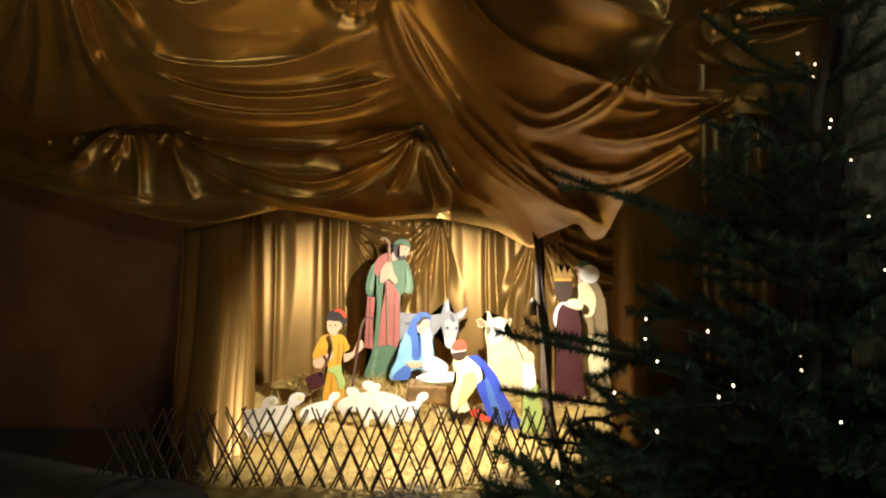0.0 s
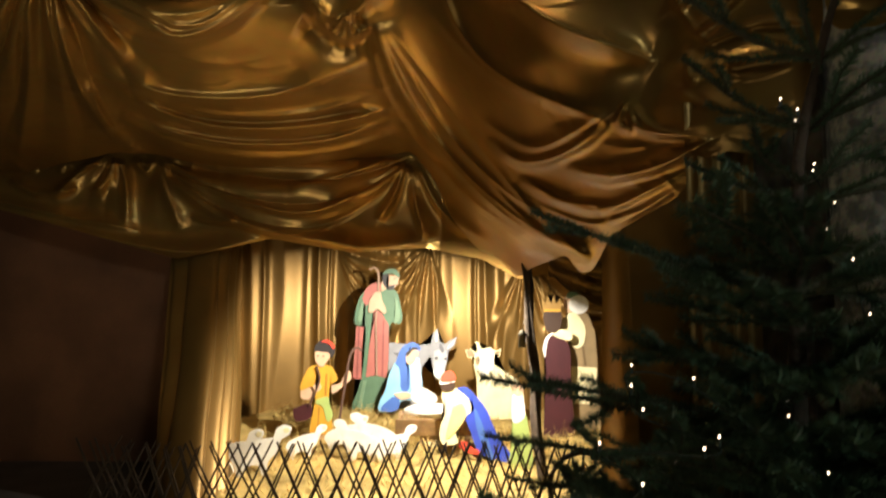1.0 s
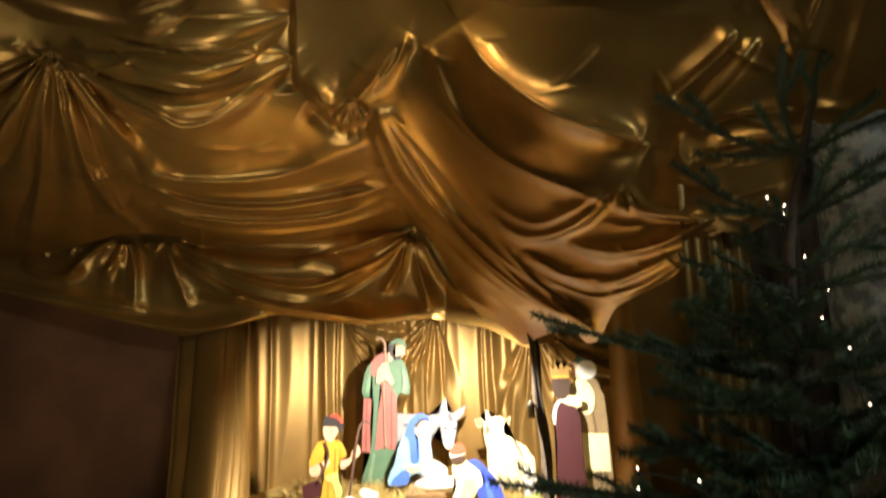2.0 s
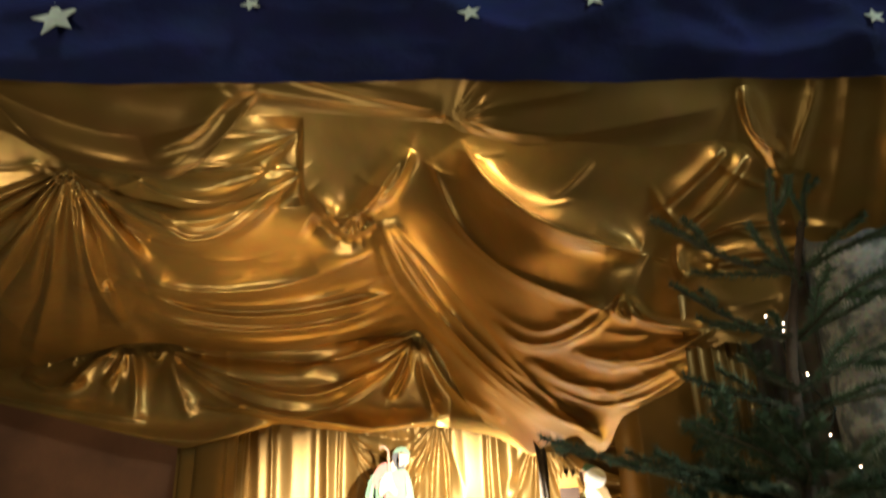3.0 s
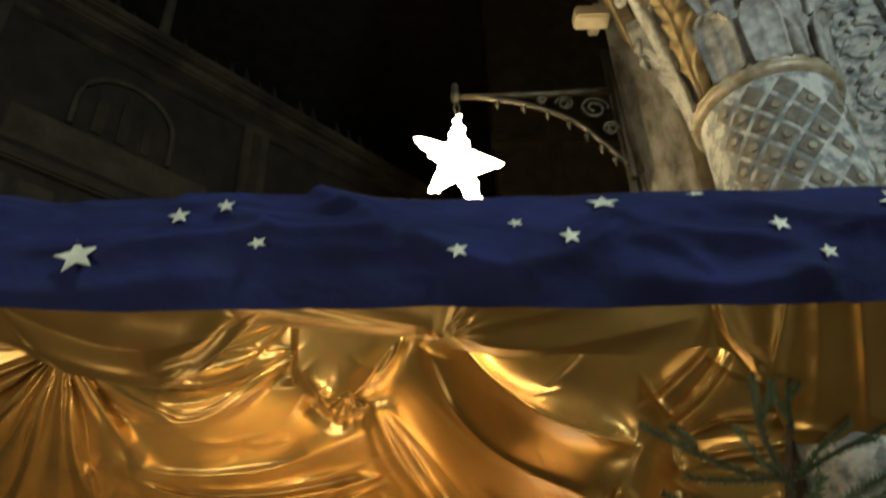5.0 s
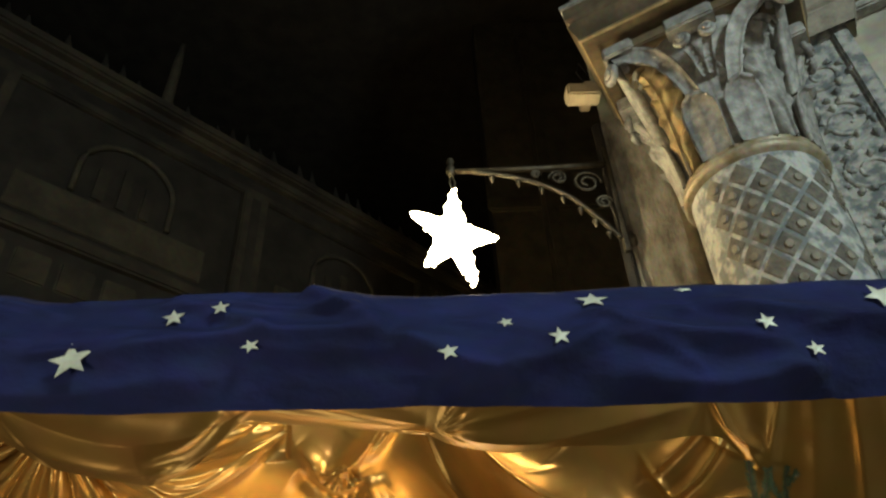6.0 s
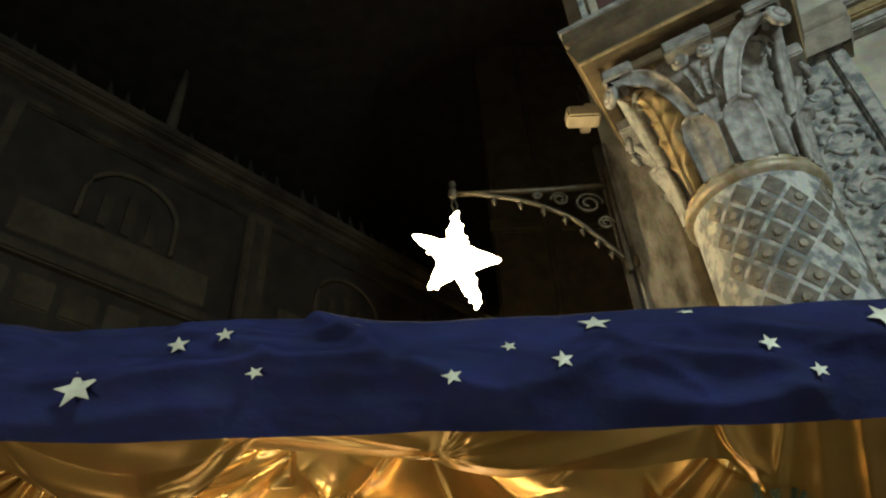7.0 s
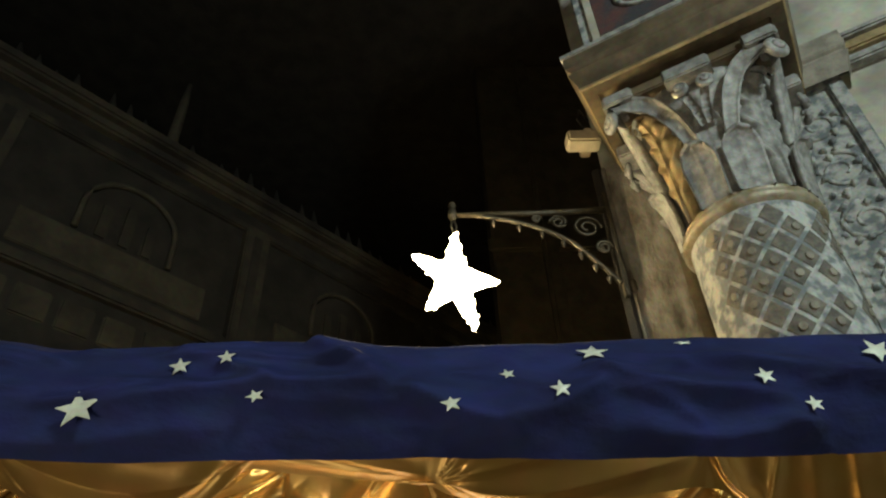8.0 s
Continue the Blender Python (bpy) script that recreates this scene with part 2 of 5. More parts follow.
class Cloth:
    """Folds added up over a sheet, in its u and v."""
    def __init__(self, u, v):
        self.u, self.v, self.d = u, v, np.zeros_like(u)

    def curve(self, pts):
        c = bend(pts)
        best, side, along = np.full(self.u.shape, 1e9), np.zeros_like(self.u), np.zeros_like(self.u)
        for k in range(len(c) - 1):
            e = c[k + 1] - c[k]
            l2 = max(e @ e, 1e-9)
            t = np.clip(((self.u - c[k, 0]) * e[0] + (self.v - c[k, 1]) * e[1]) / l2, 0, 1)
            du, dv = self.u - c[k, 0] - t * e[0], self.v - c[k, 1] - t * e[1]
            r = np.hypot(du, dv)
            m = r < best
            best[m], side[m], along[m] = r[m], np.sign(e[0] * dv - e[1] * du)[m], ((k + t) / (len(c) - 1))[m]
        return best, side, along

    def ridge(self, pts, wide, high, skew=0.6, taper=True):
        """A rounded fold along a curve: steep on its lower side, easy on the upper."""
        r, side, along = self.curve(pts)
        w = wide * np.where(side > 0, 1 - 0.45 * skew, 1 + 0.7 * skew)
        self.d += high * np.exp(-(r / w) ** 1.45) * (np.clip(np.sin(math.pi * np.clip(along, 0.02, 0.98)) * 1.6, 0, 1) if taper else 1)
        return self

    def step(self, pts, wide, high):
        """The sheet on the lower side of a curve lies further out."""
        r, side, along = self.curve(pts)
        self.d += high * np.where(side > 0, 1 - np.exp(-(r / 0.05) ** 2), 0) * np.exp(-(r / wide) ** 2) * np.clip(np.sin(math.pi * np.clip(along, 0, 1)) * 2, 0, 1)
        return self

    def pleats(self, k, a0, a1, n, far, high):
        """Pleats that spread from a knot, between two headings in degrees (0: across, 90: to the hem)."""
        du, dv = self.u - k[0], self.v - k[1]
        r, a = np.hypot(du, dv), np.degrees(np.arctan2(dv, du))
        q = (a - a0) / (a1 - a0)
        inside = np.clip(np.minimum(q, 1 - q) * 6, 0, 1) * (q > 0) * (q < 1)
        self.d += high * inside * np.abs(np.sin(math.pi * (q * n + 0.12 * np.sin(9 * q + 3 * r)))) ** 0.8 * np.exp(-((r - far * 0.25) / (far * 0.5)) ** 2) * np.clip(r / 0.15, 0, 1)
        return self

    def swag(self, a, b, sag, n, high, seed=0.0):
        """Hanging U folds between two knots."""
        a, b = np.array(a, float), np.array(b, float)
        e = b - a
        s = ((self.u - a[0]) * e[0] + (self.v - a[1]) * e[1]) / (e @ e)
        drop = self.v - (a[1] + s * e[1])
        c = np.clip(4 * s * (1 - s), 0, 1)
        q = drop / (sag * (0.12 + 0.88 * c))
        inside = (s > 0) * (s < 1) * np.clip(np.minimum(q + 0.08, 1.12 - q) * 7, 0, 1) * c ** 0.6
        self.d += high * inside * (np.abs(np.sin(math.pi * n * (q + 0.05 * np.sin(5 * s + seed)))) ** 0.75)
        return self


def sheet_between(name, u0, u1, cols, rows, head, hem, depth, folds, scale=0.5):
    """One cloth from its head line to its hem, with its folds."""
    u = np.linspace(u0, u1, cols)
    lines = []
    for line in (head, hem):
        q = np.array(line)
        e = np.interp(u, q[:, 0], q[:, 1])
        lines.append(np.convolve(np.pad(e, 3, mode="edge"), np.ones(7) / 7, "valid"))
    V = lines[0][None] + (lines[1] - lines[0])[None] * np.linspace(0, 1, rows)[:, None]
    U = np.broadcast_to(u, V.shape).copy()
    c = Cloth(U, V)
    folds(c)
    Y = depth(U, V)
    wrinkle = 0.014 * wobble(U * 2.3, V * 3.1, 1.3)
    P = from_view(U, V, Y - (c.d * scale + wrinkle) * np.clip(Y / 5, 0.3, 1.4))
    return link_mesh(name, grid_mesh(name, P), GOLD, canopy)


def front_folds(c):
    c.ridge([(3.2, 2.45), (5.5, 2.78), (7.9, 3.08)], 0.15, 0.12).ridge([(8.2, 3.2), (10.0, 3.38), (12.8, 2.85)], 0.24, 0.30).ridge([(5.2, 2.4), (6.4, 2.7), (7.9, 3.0)], 0.10, 0.12)
    c.pleats((8.09, 3.12), -80, 40, 6, 0.9, 0.10).pleats((8.09, 3.12), 150, 230, 5, 0.9, 0.10).ridge([(8.3, 3.0), (9.2, 2.85), (10.5, 2.6)], 0.12, 0.10)
    c.swag((0.0, 2.5), (4.7, 2.55), 1.7, 2, 0.16, 1).ridge([(2.7, 3.75), (3.5, 3.4), (4.25, 2.75)], 0.15, 0.26).ridge([(2.9, 4.05), (3.8, 3.75), (4.55, 2.9)], 0.09, 0.22).ridge([(0.2, 3.2), (1.4, 3.7), (2.8, 3.95), (3.6, 3.7)], 0.10, 0.18)
    c.ridge([(13.05, 2.5), (13.3, 3.3), (13.9, 3.75)], 0.10, 0.3).ridge([(15.75, 2.0), (15.7, 3.4), (15.6, 5.0)], 0.22, 0.16).ridge([(14.4, 2.4), (14.2, 3.2), (13.98, 3.8)], 0.08, 0.10).ridge([(13.6, 5.0), (14.4, 4.95), (15.1, 5.0)], 0.10, 0.15)
    c.pleats((13.0, 2.6), 50, 130, 4, 2.2, 0.03).ridge([(13.1, 2.5), (13.5, 3.4), (13.85, 4.2)], 0.15, 0.2).ridge([(14.3, 2.2), (14.1, 3.4), (13.95, 4.2)], 0.22, 0.14).ridge([(14.95, 2.2), (14.85, 3.6), (14.6, 5.0)], 0.26, 0.12)


def middle_folds(c):
    # upper left
    c.swag((1.35, 3.85), (5.4, 3.85), 1.3, 2, 0.22, 2).swag((1.9, 3.4), (5.3, 3.2), 1.1, 2, 0.15, 1)
    c.ridge([(1.45, 4.0), (2.4, 4.75), (3.4, 5.14), (4.3, 4.9), (5.2, 4.15)], 0.09, 0.26).ridge([(2.0, 4.3), (3.2, 4.78), (4.2, 4.6), (5.3, 3.9)], 0.14, 0.2)
    c.pleats((1.3, 3.85), 95, 165, 6, 3.4, 0.34).pleats((1.3, 3.85), 45, 95, 4, 3.2, 0.34)
    c.ridge([(1.4, 4.0), (1.9, 4.7), (2.55, 5.6)], 0.13, 0.34).ridge([(1.25, 4.0), (1.1, 4.5), (0.85, 5.2)], 0.09, 0.3).ridge([(1.35, 4.5), (1.5, 5.5), (2.2, 6.7)], 0.14, 0.28).ridge([(1.1, 4.1), (0.5, 4.9), (-0.3, 5.8)], 0.12, 0.3)
    c.ridge([(1.2, 4.4), (0.9, 5.8), (0.5, 7.2)], 0.12, 0.14).ridge([(1.9, 5.8), (2.1, 6.4), (2.5, 6.85)], 0.12, 0.25)
    # pouch and middle knot
    c.step([(5.42, 2.95), (5.4, 3.8), (5.45, 4.5)], 0.6, -0.2).ridge([(5.5, 4.25), (6.0, 4.7), (6.5, 4.55), (7.3, 3.45)], 0.13, 0.36)
    c.pleats((6.35, 4.55), 40, 160, 6, 0.6, 0.3).step([(5.6, 4.6), (6.2, 5.0), (6.7, 4.8)], 0.3, -0.4)
    c.ridge([(5.75, 4.55), (5.95, 4.85), (6.3, 5.05)], 0.05, 0.2).ridge([(6.25, 4.65), (6.4, 4.95), (6.65, 4.8)], 0.05, 0.22).ridge([(7.3, 3.5), (7.1, 4.0), (6.7, 4.5)], 0.08, 0.2)
    # the broad middle swag
    c.ridge([(2.0, 5.6), (3.4, 6.02), (5.0, 5.92), (6.7, 5.25)], 0.20, 0.42).ridge([(2.3, 5.95), (3.4, 6.38), (4.8, 6.50), (6.2, 6.28), (7.1, 5.95)], 0.12, 0.46).ridge([(2.3, 6.35), (3.4, 6.78), (4.8, 6.93), (6.2, 6.72), (7.3, 6.3)], 0.15, 0.52)
    c.ridge([(3.0, 6.12), (4.2, 6.27), (5.6, 6.15), (6.9, 5.75)], 0.07, 0.2).ridge([(2.7, 6.62), (4.4, 6.72), (6.0, 6.58), (7.2, 6.1)], 0.07, 0.22)
    # the long diagonal from the middle knot to the post
    for s, h in ((0, 0.40), (0.34, 0.32), (0.66, 0.28), (-0.26, 0.24)):
        c.ridge([(6.7 + s * 0.3, 4.7), (7.25 + s, 5.85), (8.5 + s, 7.3), (9.7 + s * 0.6, 8.25), (10.8, 8.75)], 0.12, h)
    c.ridge([(7.9, 6.9), (8.7, 7.8), (9.8, 8.5)], 0.10, 0.24).ridge([(7.7, 6.9), (8.1, 7.8), (9.0, 8.4)], 0.11, 0.24)
    # right-hand swags
    c.ridge([(8.15, 3.35), (8.75, 4.2), (9.9, 4.95), (11.4, 5.4)], 0.22, 0.50).ridge([(7.6, 4.5), (8.8, 5.6), (10.2, 6.2), (10.9, 6.45)], 0.10, 0.12).step([(8.2, 3.3), (8.8, 4.1), (9.9, 4.85), (11.5, 5.35)], 0.7, 0.25)
    c.ridge([(8.7, 6.5), (9.4, 6.98), (10.2, 6.85), (10.85, 6.4)], 0.11, 0.34).ridge([(10.1, 7.1), (11.1, 7.3), (12.0, 7.1), (12.65, 6.75)], 0.12, 0.34).ridge([(9.3, 7.2), (10.0, 7.65), (11.0, 7.85), (12.4, 7.2)], 0.10, 0.28)
    c.ridge([(11.1, 6.1), (11.25, 6.45), (11.7, 6.65), (12.6, 6.75)], 0.08, 0.26).ridge([(11.05, 6.1), (10.95, 6.4), (11.2, 6.6)], 0.05, 0.16).ridge([(9.4, 7.5), (10.4, 8.0), (11.2, 8.1), (12.4, 7.4)], 0.12, 0.28).ridge([(8.6, 6.2), (9.6, 6.75), (10.8, 6.2)], 0.10, 0.2)
    c.ridge([(12.2, 5.9), (13.0, 6.3), (13.9, 6.1)], 0.12, 0.06).ridge([(12.7, 6.6), (13.2, 6.75), (13.8, 6.4)], 0.10, 0.05)
    crisp_folds(c)
    c.ridge([(12.0, 5.0), (12.6, 4.4), (13.2, 3.6)], 0.11, 0.2).ridge([(11.6, 4.6), (12.3, 4.0), (12.8, 3.5)], 0.11, 0.18).ridge([(12.3, 5.5), (13.2, 5.4), (14.9, 5.1)], 0.10, 0.1).ridge([(12.0, 5.2), (12.05, 5.6), (12.2, 5.75)], 0.07, 0.14)


def crisp_folds(c):
    """Narrow pulled creases that lie along the broad folds."""
    for pts in ([(1.7, 4.05), (2.3, 4.6), (3.0, 4.92), (3.4, 5.12), (4.0, 4.97), (4.6, 4.55), (5.1, 4.12)], [(2.3, 4.35), (3.2, 4.86), (3.6, 4.95), (4.1, 4.8), (4.9, 4.2)], [(2.0, 5.72), (3.0, 6.22), (4.0, 6.45), (5.2, 6.42), (6.4, 6.2), (7.2, 5.95)],
                [(1.9, 5.65), (2.8, 5.95), (4.2, 6.02), (5.6, 5.8), (6.7, 5.3)], [(2.5, 6.3), (3.4, 6.6), (4.6, 6.72), (6.0, 6.55), (7.1, 6.1)], [(1.25, 4.0), (1.12, 4.5), (0.95, 4.95)], [(1.5, 4.05), (1.9, 4.75), (2.6, 5.55)], [(1.0, 4.05), (0.5, 4.7), (0.0, 5.4)],
                [(1.4, 4.3), (1.55, 5.3), (1.85, 6.2), (2.3, 6.8)], [(0.9, 4.2), (0.3, 5.2), (-0.4, 6.2)], [(8.2, 3.4), (8.9, 4.25), (10.0, 4.95), (11.45, 5.38)], [(7.6, 3.6), (8.2, 4.9), (9.2, 5.75), (10.9, 6.42)], [(6.75, 4.7), (7.3, 5.8), (8.4, 7.1), (9.6, 8.1), (10.4, 8.6)],
                [(7.2, 5.2), (8.0, 6.4), (9.2, 7.5), (10.4, 8.3)], [(8.9, 6.75), (9.5, 6.98), (10.2, 6.82), (10.95, 6.15)], [(10.2, 7.05), (10.7, 7.3), (11.7, 7.25), (12.6, 6.78)], [(9.4, 7.2), (10.1, 7.65), (11.0, 7.8)], [(9.6, 7.7), (10.6, 8.1), (11.6, 7.9)], [(11.15, 6.1), (11.6, 6.55), (12.6, 6.76)],
                [(11.05, 6.05), (11.0, 6.4), (11.3, 6.62)], [(11.9, 5.0), (12.6, 4.5), (13.2, 3.7)], [(12.1, 5.2), (13.0, 4.85), (13.9, 4.8)], [(12.6, 5.5), (13.3, 5.35), (14.0, 5.3)], [(12.0, 5.4), (12.05, 5.7), (12.2, 5.8)]):
        c.ridge(pts, 0.055, 0.13, 0.3)
    pull = random.Random(21)
    for k in range(70):
        u0, v0 = pull.uniform(-0.5, 13.2), pull.uniform(3.4, 8.0)
        a, l = pull.gauss(0.35 if u0 > 7 else 0.1, 0.35), pull.uniform(0.5, 1.4)
        c.ridge([(u0, v0), (u0 + l * 0.5 * math.cos(a), v0 + l * 0.5 * math.sin(a) + 0.06), (u0 + l * math.cos(a), v0 + l * math.sin(a))], pull.uniform(0.03, 0.07), pull.uniform(0.02, 0.06), 0.2)


def valance_folds(c):
    c.pleats((2.2, 6.92), 80, 165, 4, 1.5, 0.08).pleats((2.95, 6.9), 20, 110, 3, 1.6, 0.08).pleats((7.42, 6.65), 30, 160, 5, 1.7, 0.16)
    c.swag((3.0, 6.95), (7.35, 6.72), 1.35, 3, 0.26, 0.3).ridge([(3.1, 7.3), (4.0, 8.0), (5.2, 8.3), (6.6, 8.45)], 0.13, 0.38).ridge([(3.3, 7.2), (4.4, 7.7), (5.6, 7.85), (6.8, 7.3)], 0.10, 0.3)
    c.ridge([(0.3, 7.5), (0.8, 7.75), (1.5, 7.6)], 0.08, 0.26).ridge([(2.2, 7.0), (2.05, 7.4), (1.75, 7.7)], 0.08, 0.28).ridge([(2.5, 7.0), (2.75, 7.25), (2.95, 6.95)], 0.07, 0.24).ridge([(7.35, 6.8), (7.15, 7.4), (6.85, 7.95)], 0.08, 0.34).ridge([(7.5, 6.8), (7.9, 7.6), (8.5, 8.2)], 0.10, 0.3)
    c.ridge([(-0.8, 8.0), (1.5, 8.45), (3.4, 8.72), (4.9, 8.32)], 0.15, 0.36).ridge([(-0.8, 7.75), (1.0, 8.1), (2.6, 8.35)], 0.11, 0.26).ridge([(4.9, 8.32), (6.4, 8.5), (7.8, 8.33)], 0.13, 0.3).ridge([(3.5, 8.05), (4.0, 8.12), (4.3, 8.05)], 0.06, 0.22)
    c.ridge([(2.1, 7.0), (1.6, 7.3), (1.0, 7.85)], 0.10, 0.26).ridge([(2.3, 7.0), (2.35, 7.6), (2.3, 8.3)], 0.11, 0.2).ridge([(3.0, 7.0), (3.05, 7.5), (3.3, 8.3)], 0.12, 0.2).ridge([(7.3, 6.8), (6.8, 7.3), (6.0, 7.7)], 0.10, 0.3).ridge([(7.45, 6.8), (7.5, 7.5), (7.75, 8.3)], 0.10, 0.3).ridge([(7.2, 6.75), (6.2, 7.15), (5.2, 7.4)], 0.09, 0.22)
    for k in range(16):
        c.ridge([(0.3 + 0.46 * k, 7.35 - 0.04 * k + 0.1 * math.sin(k)), (0.4 + 0.46 * k, 7.25 - 0.03 * k), (0.55 + 0.46 * k, 7.3 - 0.04 * k)], 0.05, 0.08)


canopy = thing("canopy", "draped gold satin canopy gathered in swags above the crib", "canopy")
FRONT_HEM = [(-1.5, 3.0), (0.3, 3.35), (1.2, 3.85), (2.2, 4.05), (3.1, 4.18), (3.7, 3.88), (4.3, 3.2), (4.6, 2.9), (5.4, 3.0), (8.0, 3.2), (8.2, 3.35), (9.3, 3.58), (10.3, 3.5), (11.5, 3.58), (12.7, 3.45), (13.2, 3.5),
             (13.6, 4.0), (13.9, 4.25), (14.05, 4.9), (14.3, 5.22), (15.05, 5.15), (15.3, 4.95), (16.0, 5.05), (17.0, 5.0)]
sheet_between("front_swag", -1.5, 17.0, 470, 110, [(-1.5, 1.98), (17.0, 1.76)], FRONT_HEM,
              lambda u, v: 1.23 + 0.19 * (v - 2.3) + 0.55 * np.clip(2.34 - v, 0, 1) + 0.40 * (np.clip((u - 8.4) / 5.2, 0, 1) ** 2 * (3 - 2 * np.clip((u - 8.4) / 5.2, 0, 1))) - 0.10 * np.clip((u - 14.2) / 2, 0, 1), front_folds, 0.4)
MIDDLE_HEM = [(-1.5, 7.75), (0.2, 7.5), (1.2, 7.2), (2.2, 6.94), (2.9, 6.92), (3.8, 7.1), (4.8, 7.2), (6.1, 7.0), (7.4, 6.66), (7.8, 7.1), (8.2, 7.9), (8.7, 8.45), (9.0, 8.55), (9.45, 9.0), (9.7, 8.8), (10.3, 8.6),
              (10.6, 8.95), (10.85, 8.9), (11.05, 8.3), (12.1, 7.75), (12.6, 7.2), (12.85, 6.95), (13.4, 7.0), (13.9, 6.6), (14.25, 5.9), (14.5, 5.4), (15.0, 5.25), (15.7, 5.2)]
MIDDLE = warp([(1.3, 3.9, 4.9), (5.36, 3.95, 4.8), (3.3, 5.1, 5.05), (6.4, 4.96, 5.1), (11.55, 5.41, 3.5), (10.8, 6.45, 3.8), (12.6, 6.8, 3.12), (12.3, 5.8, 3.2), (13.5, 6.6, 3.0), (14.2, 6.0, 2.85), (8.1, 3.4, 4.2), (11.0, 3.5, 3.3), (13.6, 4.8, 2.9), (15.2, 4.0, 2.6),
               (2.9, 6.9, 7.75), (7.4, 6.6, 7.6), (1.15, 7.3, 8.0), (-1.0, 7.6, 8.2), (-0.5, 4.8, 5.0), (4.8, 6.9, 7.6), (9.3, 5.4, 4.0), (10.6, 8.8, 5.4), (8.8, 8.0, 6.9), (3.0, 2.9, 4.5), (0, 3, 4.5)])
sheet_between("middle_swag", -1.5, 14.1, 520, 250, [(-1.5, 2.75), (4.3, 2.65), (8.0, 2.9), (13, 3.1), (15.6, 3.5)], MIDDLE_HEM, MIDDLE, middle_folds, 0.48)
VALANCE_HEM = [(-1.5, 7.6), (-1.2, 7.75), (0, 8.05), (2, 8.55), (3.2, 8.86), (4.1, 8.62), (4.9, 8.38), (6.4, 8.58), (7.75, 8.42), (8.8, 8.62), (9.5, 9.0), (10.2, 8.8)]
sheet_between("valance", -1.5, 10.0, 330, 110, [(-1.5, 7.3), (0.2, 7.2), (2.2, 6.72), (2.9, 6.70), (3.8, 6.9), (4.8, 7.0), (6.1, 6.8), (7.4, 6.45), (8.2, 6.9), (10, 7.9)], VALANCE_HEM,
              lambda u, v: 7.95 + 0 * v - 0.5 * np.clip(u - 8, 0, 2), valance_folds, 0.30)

# ---- the blue cloth over its front edge ----
bx = np.linspace(-2.1, 2.4, 300)
bt = np.linspace(0, 1, 70)
BX, BT = np.meshgrid(bx, bt)
top = 2.978 + 0.005 * np.exp(-((BX + 0.25) / 0.13) ** 2) + 0.052 * np.clip(BX - 0.05, 0, 2) - 0.026 * np.exp(-((BX + 0.82) / 0.22) ** 2) + 0.06 * np.clip(-BX - 0.9, 0, 1)
low = 2.666 + 0.035 * np.clip(BX - 0.25, 0, 2) + 0.010 * np.sin(4.2 * BX + 1) + 0.012 * np.exp(-((BX + 0.4) / 0.2) ** 2)
zz = low + (top - low) * np.clip(BT / 0.78, 0, 1)
roll_over = np.clip(BT - 0.66, 0, 1)
yy = 0.985 + 0.075 * (BX + 0.3) * 0.9 + 0.10 * BT + 0.17 * np.clip(0.30 - BT, 0, 1) ** 1.3 * 4 + 0.9 * roll_over ** 1.6 * (BT > 0.66)
zz = zz - np.where(BT > 0.78, (BT - 0.78) * 0.35, 0) - 0.02 * np.clip(BT - 0.6, 0, 0.2) ** 0.5
b = Cloth(BX, -zz)
b.ridge([(-0.27, -2.96), (-0.18, -2.90), (-0.05, -2.79)], 0.04, 0.03).ridge([(-0.75, -2.74), (-0.35, -2.79), (-0.02, -2.8)], 0.03, 0.03).ridge([(-0.05, -2.80), (0.12, -2.74), (0.3, -2.70)], 0.03, 0.035)
b.ridge([(0.42, -2.88), (0.6, -2.81), (0.95, -2.78)], 0.03, 0.03).ridge([(0.2, -2.72), (0.36, -2.76), (0.5, -2.84)], 0.03, 0.025).ridge([(0.7, -2.9), (1.0, -2.86), (1.3, -2.82)], 0.035, 0.03).ridge([(-1.2, -2.70), (-0.8, -2.68), (-0.4, -2.72)], 0.03, 0.025)
b.ridge([(-0.6, -2.93), (-0.42, -2.85), (-0.3, -2.80)], 0.04, 0.015).ridge([(0.45, -2.72), (0.75, -2.70), (1.05, -2.74)], 0.03, 0.03)
crease = random.Random(12)
for k in range(36):
    x0, z0 = crease.uniform(-1.6, 1.9), crease.uniform(2.68, 2.94)
    dx, dz2 = crease.uniform(0.12, 0.4), crease.uniform(-0.09, 0.05)
    b.ridge([(x0, -z0), (x0 + dx * 0.5, -z0 - dz2 * 0.3), (x0 + dx, -z0 - dz2)], crease.uniform(0.008, 0.018), crease.uniform(0.005, 0.012))
b.d *= 1.8
b.d += 0.009 * wobble(BX * 9, zz * 20, 2.0) + 0.003 * wobble(BX * 30, zz * 40, 0.7)
blue = link_mesh("starry_cloth", grid_mesh("starry_cloth", np.stack([BX, yy - b.d, zz], -1)), BLUE)
tagged(blue, "dark blue cotton cloth with pale stars along the canopy edge", "cloth")

